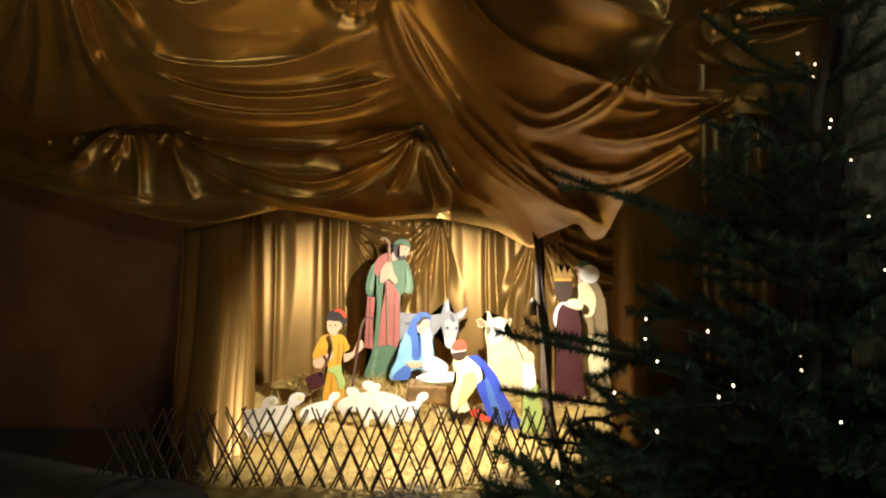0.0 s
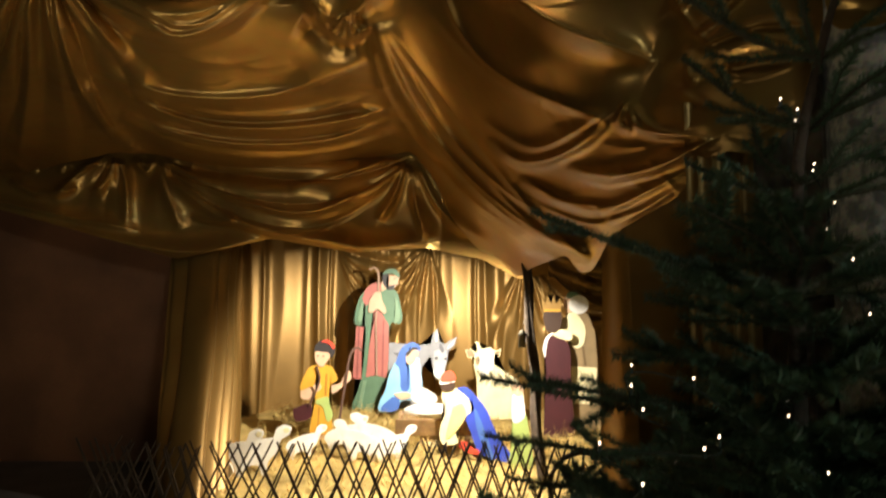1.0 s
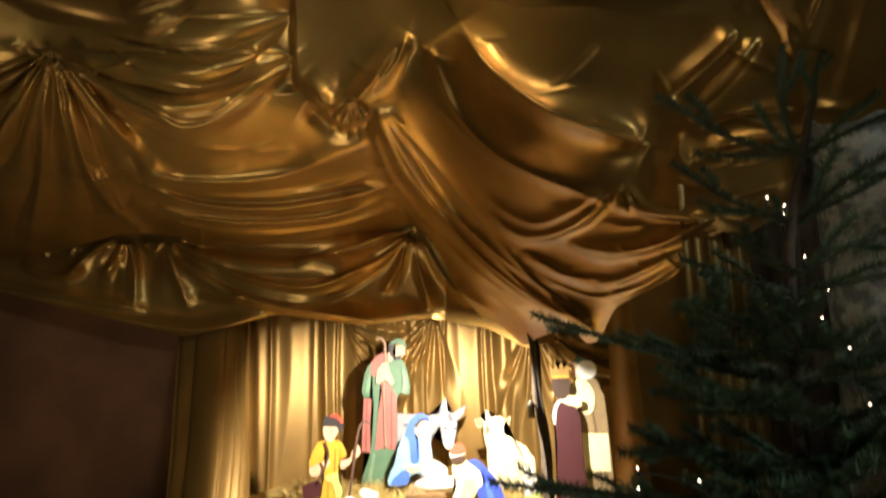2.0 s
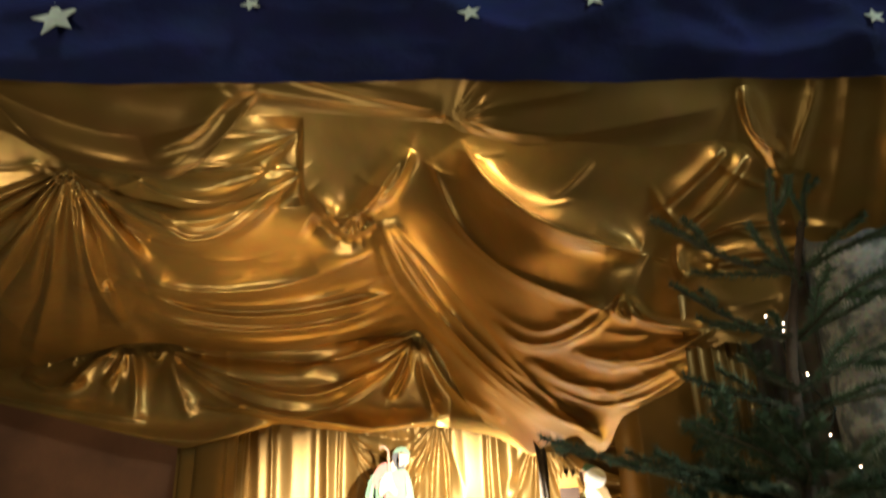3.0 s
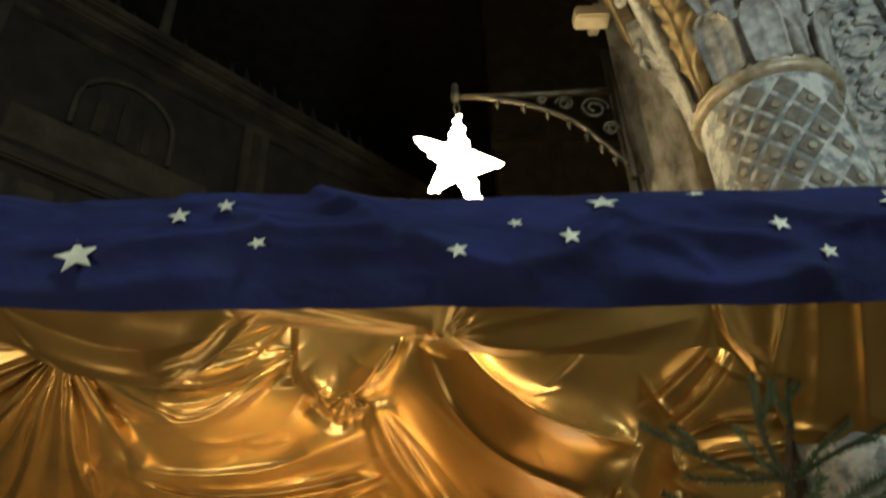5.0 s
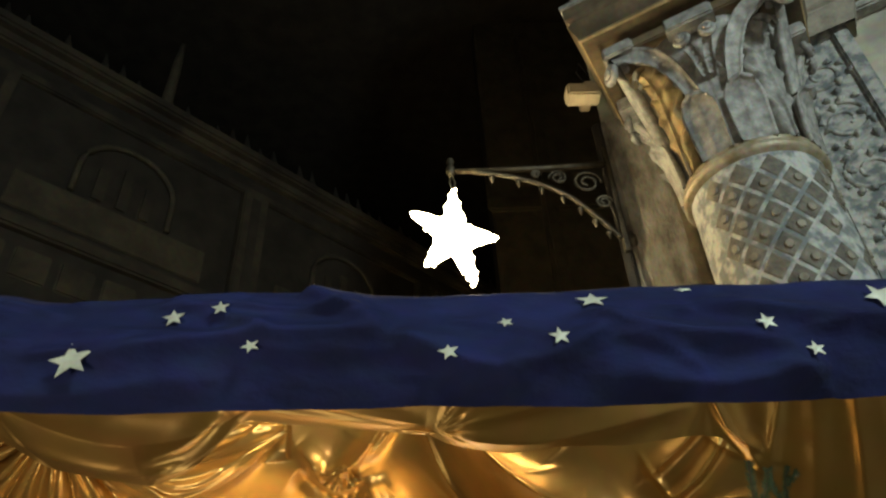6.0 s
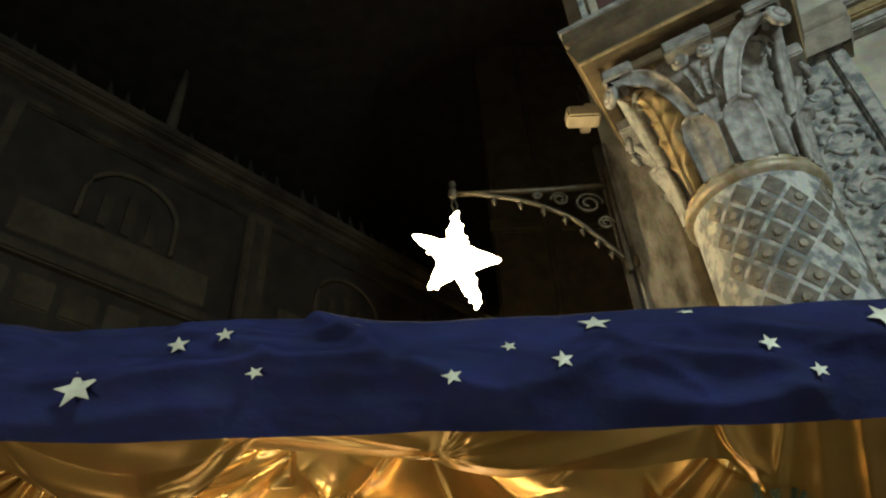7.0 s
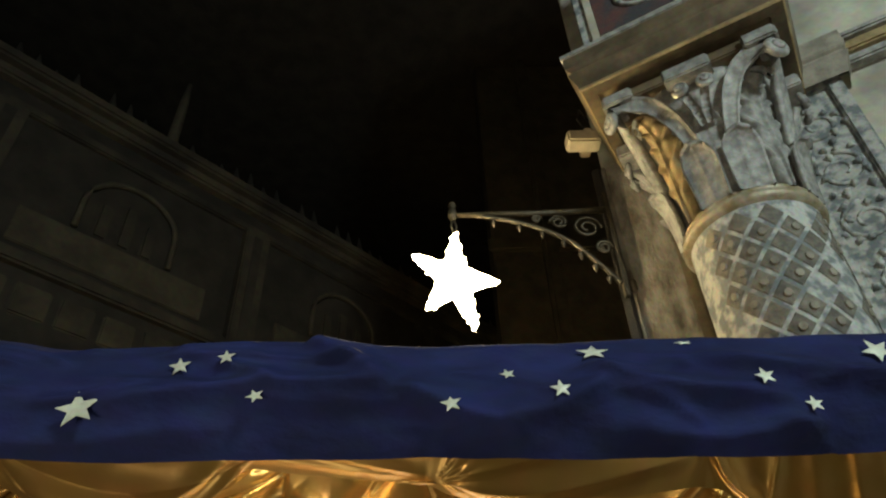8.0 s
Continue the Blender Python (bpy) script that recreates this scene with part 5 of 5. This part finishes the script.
cutout("standing_figure", "painted cut-out of a bearded standing figure in green and rose", "cut-out figure", -0.849, 9.0, 0.534, 0.003212, (290, 607), [
    (GREEN, [(310, 115), (285, 130), (255, 165), (238, 240), (245, 270), (270, 276), (284, 300), (270, 480), (235, 595), (275, 608), (325, 607), (345, 560), (360, 490), (375, 470), (378, 276), (418, 266), (428, 235), (410, 150), (385, 125), (350, 118)], True),
    (PINK, [(245, 276), (276, 280), (268, 380), (270, 485), (235, 480), (242, 350)], False),
    (PINK, [(268, 168), (280, 130), (310, 105), (345, 105), (356, 125), (330, 140), (305, 165), (284, 195)], True),
    (PINK, [(312, 205), (345, 222), (374, 270), (376, 400), (370, 480), (330, 468), (288, 476), (300, 350), (316, 250)], False),
    (ROSE_DARK, [(322, 240), (330, 240), (334, 468), (322, 468)], False), (ROSE_DARK, [(352, 250), (357, 250), (356, 474), (349, 474)], False), (ROSE_DARK, [(256, 280), (261, 280), (256, 482), (249, 482)], False),
    (LEAFGREEN, [(396, 150), (412, 190), (418, 245), (396, 262), (400, 210)], True), (LEAFGREEN, [(262, 190), (272, 180), (268, 250), (252, 250)], True), (LEAFGREEN, [(278, 490), (290, 490), (272, 596), (256, 596)], False),
    (SKIN, [(342, 106), (362, 76), (386, 72), (412, 82), (408, 100), (414, 106), (402, 112), (392, 126), (365, 126), (345, 136)], True),
    (HAIR, [(345, 78), (362, 62), (374, 72), (364, 84), (362, 104), (372, 116), (390, 112), (398, 108), (393, 128), (372, 131), (358, 120), (350, 106)], False), (HAIR, [(392, 84), (404, 83), (404, 86), (392, 88)], False),
    (GREEN, [(346, 70), (365, 50), (395, 47), (413, 64), (413, 82), (390, 68), (364, 66)], True),
    (SKIN, [(298, 172), (318, 142), (340, 140), (346, 170), (364, 212), (354, 226), (330, 206), (306, 222), (294, 214)], True),
    (STAFF_PALE, stripe([(296, 50), (312, 43), (328, 55), (332, 80), (332, 142)], 7), False), (STAFF_PALE, stripe([(324, 215), (326, 300), (330, 468)], 6), False)])
cutout("kneeling_figure", "painted cut-out of a kneeling blue-veiled figure in pale blue", "cut-out figure", -0.534, 8.5, 0.587, 0.003034, (380, 610), [
    (SKY, [(402, 420), (380, 470), (365, 530), (345, 570), (345, 608), (412, 606), (424, 575), (450, 566), (500, 560), (514, 520), (502, 430), (492, 398), (440, 410)], True),
    (DEEPBLUE, [(405, 424), (424, 370), (450, 345), (480, 340), (504, 360), (494, 376), (470, 374), (452, 395), (447, 430), (462, 442), (460, 522), (430, 526), (425, 480), (420, 442)], True),
    (SKY_PALE, [(466, 430), (494, 402), (504, 440), (508, 512), (470, 524)], True), (DEEPBLUE, [(396, 552), (422, 562), (414, 604), (358, 608), (356, 588)], True),
    (SKIN, [(447, 392), (468, 372), (496, 372), (490, 398), (472, 426), (450, 418)], True), (HAIR, [(444, 384), (474, 357), (502, 361), (472, 371), (452, 396)], False),
    (SKIN, [(400, 540), (450, 534), (474, 550), (430, 562)], True), (WHITE, [(470, 530), (512, 516), (566, 545), (560, 575), (480, 570)], True)])
cutout("donkey", "painted cut-out of a grey donkey behind the manger", "cut-out donkey", -0.388, 9.25, 0.529, 0.003300, (440, 600), [
    (GREY, [(378, 340), (440, 345), (500, 350), (545, 345), (556, 300), (572, 283), (580, 335), (600, 345), (625, 328), (652, 315), (640, 350), (615, 375), (612, 410), (600, 455), (586, 480), (560, 470), (552, 420), (545, 392), (515, 430), (500, 500), (505, 600), (380, 600)], False),
    (GREY_PALE, [(560, 372), (590, 366), (610, 380), (604, 430), (596, 470), (574, 480), (560, 462), (556, 420)], True), (WHITE, [(562, 448), (598, 446), (596, 472), (576, 482), (560, 466)], True), (GREY_DARK, [(580, 345), (588, 345), (600, 372), (590, 378), (580, 362)], True),
    (HAIR, [(562, 398), (574, 396), (574, 404), (564, 406)], False), (HAIR, [(600, 400), (609, 398), (607, 406), (600, 407)], False), (WHITE, [(564, 305), (572, 292), (574, 332), (564, 338)], False), (WHITE, [(614, 352), (644, 324), (632, 352), (612, 364)], False),
    (GREY_DARK, [(400, 380), (470, 385), (500, 420), (486, 430), (440, 405)], True)])
cutout("cattle", "painted cut-out of a cream ox behind the manger", "cut-out ox", 0.798, 8.75, 0.474, 0.003123, (820, 640), [
    (CREAM, [(690, 372), (712, 366), (736, 384), (736, 350), (730, 338), (744, 340), (754, 366), (790, 360), (814, 374), (833, 364), (828, 395), (802, 406), (806, 430), (840, 450), (890, 480), (920, 530), (930, 640), (742, 640), (735, 480), (725, 430), (728, 405), (700, 400)], False),
    (WHITE, [(750, 372), (792, 366), (804, 400), (796, 450), (760, 470), (744, 430)], True), (BEIGE, [(730, 402), (746, 396), (748, 424), (734, 430)], True), (BEIGE, [(692, 374), (712, 370), (728, 390), (706, 398)], True), (BEIGE, [(806, 380), (828, 370), (824, 392)], False),
    (HAIR, [(738, 408), (748, 406), (747, 413), (739, 414)], False)])
cutout("kneeling_king", "painted cut-out of a kneeling figure in blue cloak, red cap", "cut-out figure", 0.366, 7.35, 0.217, 0.002625, (700, 815), [
    (CREAM, [(598, 535), (660, 530), (702, 570), (722, 610), (692, 640), (652, 700), (660, 740), (600, 745), (588, 690), (610, 620), (596, 570)], True),
    (ROYAL, [(655, 530), (692, 525), (732, 560), (772, 610), (802, 680), (852, 760), (886, 815), (800, 802), (740, 772), (710, 700), (690, 640), (722, 610), (702, 570)], True),
    (DEEPBLUE, [(722, 612), (736, 620), (780, 730), (800, 800), (770, 784), (735, 690)], True), (YELLOW_PALE, [(640, 600), (676, 590), (690, 636), (650, 696), (612, 716)], True),
    (DARKSKIN, [(590, 506), (640, 500), (644, 530), (612, 540), (592, 528)], True), (WHITE, [(586, 498), (644, 488), (648, 504), (590, 514)], False), (RED, [(588, 494), (600, 470), (630, 462), (648, 480), (644, 500), (600, 506)], True),
    (RED, [(665, 735), (690, 735), (720, 760), (742, 766), (736, 782), (700, 776), (668, 756)], True)])
cutout("kneeling_figure", "painted cut-out of a figure in pale green beside the post", "cut-out figure", 0.873, 7.2, 0.163, 0.002572, (905, 850), [
    (SASH, [(880, 640), (925, 620), (945, 700), (958, 850), (870, 850), (878, 730)], True), (WHITE, [(880, 560), (915, 550), (928, 640), (880, 660)], True), (SKIN, oval(902, 535, 22, 26), False)])
cutout("shepherd_boy", "painted cut-out of a boy shepherd in ochre tunic with a crook", "cut-out figure", -1.270, 8.0, 0.126, 0.002856, (100, 800), [
    (SKIN, [(76, 690), (122, 690), (118, 800), (84, 800)], False), (MAROON, [(-6, 608), (58, 588), (66, 640), (8, 657)], True),
    (SKIN, [(22, 535), (55, 522), (95, 510), (103, 532), (60, 570), (26, 566)], True), (SKIN, [(143, 516), (180, 506), (194, 470), (214, 461), (221, 488), (206, 506), (156, 546), (142, 536)], True),
    (YELLOW, [(55, 445), (82, 438), (135, 440), (156, 465), (166, 495), (146, 510), (138, 525), (135, 570), (149, 690), (110, 706), (64, 700), (74, 620), (82, 560), (76, 520), (28, 536), (22, 515), (40, 470)], True),
    (OCHRE_DARK, [(94, 600), (100, 600), (98, 700), (90, 700)], False), (OCHRE_DARK, [(122, 470), (128, 470), (126, 556), (118, 556)], False),
    (SASH, [(84, 572), (130, 560), (139, 590), (151, 636), (130, 656), (112, 600), (86, 588)], True), (SKIN, [(76, 386), (100, 382), (131, 388), (133, 410), (118, 430), (112, 442), (92, 440), (78, 418)], True),
    (HAIR, [(74, 384), (76, 362), (100, 340), (140, 350), (153, 384), (141, 408), (129, 388), (102, 386), (84, 382)], True), (HAIR, oval(88, 402, 3, 4, 8), False), (HAIR, oval(110, 402, 3, 4, 8), False), (RED, [(98, 346), (124, 337), (150, 358), (149, 374), (126, 352)], True),
    (SKIN, [(70, 520), (96, 508), (104, 526), (86, 542)], True), (STAFF, stripe([(262, 382), (246, 369), (226, 378), (211, 420), (200, 500), (165, 738)], 8), False), (STAFF, stripe([(84, 442), (97, 500), (60, 592)], 6), False)])
cutout("crowned_figure", "painted cut-out of a crowned figure in a dark robe", "cut-out figure", 1.462, 8.3, -0.117, 0.004874, (840, 640), [
    (MAROON, [(806, 322), (818, 306), (850, 312), (870, 340), (872, 420), (878, 640), (806, 640), (812, 400)], True), (WHITE, [(804, 340), (812, 312), (830, 300), (816, 322), (810, 360)], True), (CREAM, [(826, 304), (850, 292), (874, 300), (872, 318), (846, 314)], True),
    (DARKSKIN, [(806, 262), (812, 246), (846, 246), (850, 280), (836, 300), (816, 296), (810, 284)], True), (CROWN, [(806, 250), (802, 214), (812, 232), (816, 211), (825, 230), (832, 208), (838, 230), (848, 214), (850, 250)], False), (YELLOW, [(808, 244), (848, 244), (848, 249), (808, 249)], False)])
cutout("bearded_figure", "painted cut-out of a white-turbaned figure in a beige robe", "cut-out figure", 1.778, 8.45, -0.147, 0.004961, (900, 640), [
    (BEIGE, [(868, 258), (908, 250), (926, 280), (936, 340), (940, 640), (868, 640), (872, 310)], True), (CREAM, [(868, 380), (936, 384), (938, 470), (870, 470)], False), (BEIGE_DARK, [(900, 330), (905, 330), (912, 380), (905, 380)], False),
    (SKIN, [(858, 216), (876, 210), (880, 240), (868, 252), (858, 236)], True), (GREEN, [(864, 210), (874, 200), (892, 204), (894, 216), (870, 216)], True), (WHITE, oval(894, 232, 25, 23), False),
    (CREAM, [(850, 272), (880, 250), (908, 284), (904, 328), (884, 336), (868, 310), (850, 300)], True)])
K1 = 1 / 1240 / 1.95
SHEEP = [(WHITE, [(330, 720), (345, 690), (400, 665), (440, 655), (470, 650), (478, 625), (500, 612), (525, 618), (522, 640), (495, 660), (480, 700), (455, 730), (450, 770), (435, 770), (425, 740), (385, 745), (370, 775), (355, 770), (350, 745)], True), (CREAM, oval(512, 628, 10, 8), False)]
flock = [(-1.95, 7.0, 0.12, 1.0, 0), (-1.35, 7.6, 0.2, 0.75, 12), (-0.95, 7.75, 0.24, 0.85, -8), (-0.62, 7.7, 0.22, 0.95, 172), (-2.12, 6.85, 0.08, 0.9, 168), (-0.4, 7.45, 0.2, 0.8, 10), (-1.72, 7.1, 0.12, 1.05, 6), (-0.78, 7.5, 0.2, 0.9, 176)]
first = None
for x, y, base, size, yaw in flock:
    m = pose(x, y, base, 0, 0, yaw) @ Matrix.Scale(size, 4)
    if first is None:
        first = cutout("sheep", "painted cut-out of a white sheep on the straw", "cut-out sheep", x, y, base, 7.0 * K1, (425, 775), SHEEP)
        tagged(first, group="flock of sheep")
    else:
        o = first.copy()
        scene.collection.objects.link(o)
        o.matrix_world = m

manger = thing("manger", "raw wooden manger filled with straw", "manger")
MX, MY, MZ = 0.02, 7.95, 0.25
for dy in (-0.2, 0.2):
    bm = box(-0.42, -0.012, 0.20, 0.42, 0.012, 0.40, 0.006)
    bmesh.ops.transform(bm, matrix=Matrix.Translation((MX, MY + dy, MZ)) @ Matrix.Rotation(radians(-22 if dy > 0 else 22), 4, "X"), verts=bm.verts)
    part("side_board", bm, PLANK, manger)
for dx in (-0.36, 0.36):
    part("end_board", box(MX + dx - 0.012, MY - 0.17, MZ + 0.18, MX + dx + 0.012, MY + 0.17, MZ + 0.40, 0.006), PLANK, manger)
    for dy in (-0.14, 0.14):
        part("leg", box(MX + dx - 0.025, MY + dy - 0.025, MZ - 0.25, MX + dx + 0.025, MY + dy + 0.025, MZ + 0.24, 0.006), PLANK, manger)
part("front_panel", box(MX - 0.16, MY - 0.26, MZ - 0.1, MX + 0.12, MY - 0.235, MZ + 0.18, 0.006), PLANK, manger)
part("inset", box(MX - 0.10, MY - 0.275, MZ - 0.03, MX + 0.06, MY - 0.262, MZ + 0.12, 0.004), CREAM, manger)
n = 40
th = np.linspace(0, 2 * math.pi, n, endpoint=False)[None]
q = np.linspace(0, 1, 20)[:, None]
rad = 0.11 * np.sin(math.pi * np.clip(q, 0.01, 0.99)) ** 0.5 * (1 + 0.1 * np.sin(5 * th + 6 * q))
bundle = link_mesh("white_bundle", grid_mesh("white_bundle", np.stack([MX - 0.34 + 0.68 * q + 0 * th, MY + rad * np.cos(th), MZ + 0.42 + rad * 0.7 * np.sin(th)], -1), True), WHITE)
tagged(bundle, "white swaddled cloth bundle lying in the manger", "cloth bundle")

# posts of the crib
def post(x, y, h, mat, label, lean=0.0):
    t = thing("post", label, "post")
    P = np.array([[(x + lean * z / h + (0.042 + 0.010 * math.sin(4 * a + z * 3) + 0.014 * math.sin(7 * z + a)) * math.cos(a), y + (0.05 + 0.012 * math.sin(4 * a + z * 3)) * math.sin(a), z) for a in np.linspace(0, 2 * math.pi, 22, endpoint=False)] for z in np.linspace(-0.02, h, 60)])
    link_mesh("shaft", grid_mesh("shaft", P, True), mat, t)
    return t


post(1.02, 6.6, 2.45, BARK, "dark twisted wooden crib post", -0.16)
lantern = thing("lantern", "small dark lantern hung on the crib post", "lantern")
link_mesh("body", revolve_mesh("body", [(0, 0), (0.035, 0), (0.035, 0.11), (0.045, 0.12), (0.012, 0.16), (0, 0.17)], 8), IRON, lantern).location = (0.83, 6.55, 1.42)
link_mesh("handle", tube_mesh("handle", [(0.83, 6.55, 1.58), (0.85, 6.57, 1.66), (0.89, 6.58, 1.69)], 0.005), IRON, lantern)

# lattice fence of crossed sticks
fence = thing("lattice_fence", "low expanding lattice fence of dark willow sticks", "fence")
stick = tube_mesh("stick", [(0, 0, 0), (0.006, 0, 0.3), (0, 0, 0.62), (0.004, 0, 0.84)], [0.0105, 0.0095, 0.009, 0.008], 6)
stick.materials.append(WOOD)


def fence_run(x0, y0, x1, y1, gap0, gap1, top, seed):
    r = random.Random(seed)
    length = math.hypot(x1 - x0, y1 - y0)
    s, k = 0.0, 0
    while s < length:
        q = s / length
        for side in (1, -1):
            for twin in (0, 1):
                o = new("stick", stick)
                o.parent = fence
                tilt = side * (27 - 9 * q) + r.uniform(-2.5, 2.5)
                off = (twin - 0.5) * 0.026 - side * 0.19
                px, py = x0 + (x1 - x0) * q + off, y0 + (y1 - y0) * q + side * 0.011
                h = top + r.uniform(-0.02, 0.03)
                o.matrix_world = pose(px, py, h - 0.84 * math.cos(radians(tilt)), 0, tilt, 0)
        s += gap0 + (gap1 - gap0) * q
        k += 1


fence_run(-1.78, 5.75, 1.15, 5.85, 0.172, 0.145, 0.665, 1)
fence_run(-2.95, 6.3, -1.95, 5.85, 0.175, 0.175, 0.60, 2)

# spoked wheel behind the fir and a pale sack at the fence's end
wheel = thing("cart_wheel", "small dark spoked cart wheel leaning behind the fence", "wheel")
WX = Vector((1.25, 5.9, 0.30))
link_mesh("rim", tube_mesh("rim", [WX + Vector((0.28 * math.cos(a), 0, 0.28 * math.sin(a))) for a in np.linspace(0, 2 * math.pi, 33)], 0.022, 8), WOOD, wheel)
for k in range(8):
    a = k * math.pi / 4
    link_mesh("spoke", tube_mesh("spoke", [WX, WX + Vector((0.28 * math.cos(a), 0, 0.28 * math.sin(a)))], 0.011, 6), WOOD, wheel)
link_mesh("hub", revolve_mesh("hub", [(0, -0.05), (0.045, -0.05), (0.045, 0.05), (0, 0.05)], 14), WOOD, wheel).matrix_world = Matrix.Translation(WX) @ Matrix.Rotation(math.pi / 2, 4, "X")

ph, ps = np.linspace(0, 2 * math.pi, 48, endpoint=False)[None], np.linspace(0.02, 1, 18)[:, None]
sr = 0.42 * np.sin(ps * math.pi / 2) * (1 + 0.12 * np.sin(3 * ph + 1) + 0.06 * np.sin(7 * ph))
sack = link_mesh("crumpled_cloth", grid_mesh("crumpled_cloth", np.stack([-2.3 + sr * np.cos(ph), 5.45 + 0.6 * sr * np.sin(ph), 0.16 * np.cos(ps * math.pi / 2) ** 0.7 * (1 + 0.15 * np.sin(5 * ph + 4 * ps)) + 0.0 * ph], -1), True), STONE)
tagged(sack, "crumpled pale cloth heaped on the floor by the fence", "cloth")

# ---- pale paper stars on the blue cloth ----
def paper_star(x, z, size, turn, tilt=0.0):
    yb = 0.985 + 0.0675 * (x + 0.3) + 0.10 * 0.5
    i = int(np.argmin(np.abs(bx - x)))
    colz, coly = zz[:, i], (yy - b.d)[:, i]
    ok = slice(0, 60)
    j = int(np.argmin(np.abs(colz[ok] - z)))
    bm = bmesh.new()
    pts = []
    for k in range(10):
        a = radians(turn) + math.pi / 2 + k * math.pi / 5
        rr = size * (1 if k % 2 == 0 else 0.42)
        px, pz = x + rr * math.cos(a), z + rr * math.sin(a) * (1 - tilt)
        i2 = int(np.argmin(np.abs(bx - px)))
        j2 = int(np.argmin(np.abs(zz[ok, i2] - pz)))
        pts.append((px, (yy - b.d)[j2, i2], pz))
    flat = min(p[1] for p in pts) - 0.003
    pts = [(p[0], flat + 0.004 + 0.22 * (p[2] - z), p[2]) for p in pts]
    front = [bm.verts.new((p[0], p[1] - 0.003, p[2])) for p in pts]
    rear = [bm.verts.new((p[0], p[1] - 0.0015, p[2])) for p in pts]
    mid_f = bm.verts.new((x, sum(p[1] for p in pts) / 10 - 0.004, z))
    for k in range(10):
        bm.faces.new((front[k], front[(k + 1) % 10], mid_f))
        bm.faces.new((rear[k], rear[(k + 1) % 10], front[(k + 1) % 10], front[k]))
    o = part("paper_star", bm, FOIL)
    return tagged(o, "small pale silver paper star stuck on the blue cloth", "star", "stars on the cloth")


for x, z, size, turn, tilt in ((-0.738, 2.745, 0.050, 16, 0), (-0.549, 2.868, 0.027, 12, 0), (-0.436, 2.876, 0.022, 10, 0), (-0.355, 2.772, 0.022, 28, 0.1), (0.088, 2.760, 0.026, 12, 0),
                               (0.23, 2.854, 0.020, 20, 0.25), (0.352, 2.803, 0.027, 4, 0), (0.458, 2.932, 0.044, 0, 0.5), (0.864, 2.828, 0.027, 10, 0), (0.985, 2.772, 0.024, 2, 0), (1.22, 2.93, 0.046, 25, 0.1), (0.71, 2.965, 0.026, 20, 0.75)):
    paper_star(x, z - (0.014 if x < 0.5 else 0.004), size, turn, tilt)
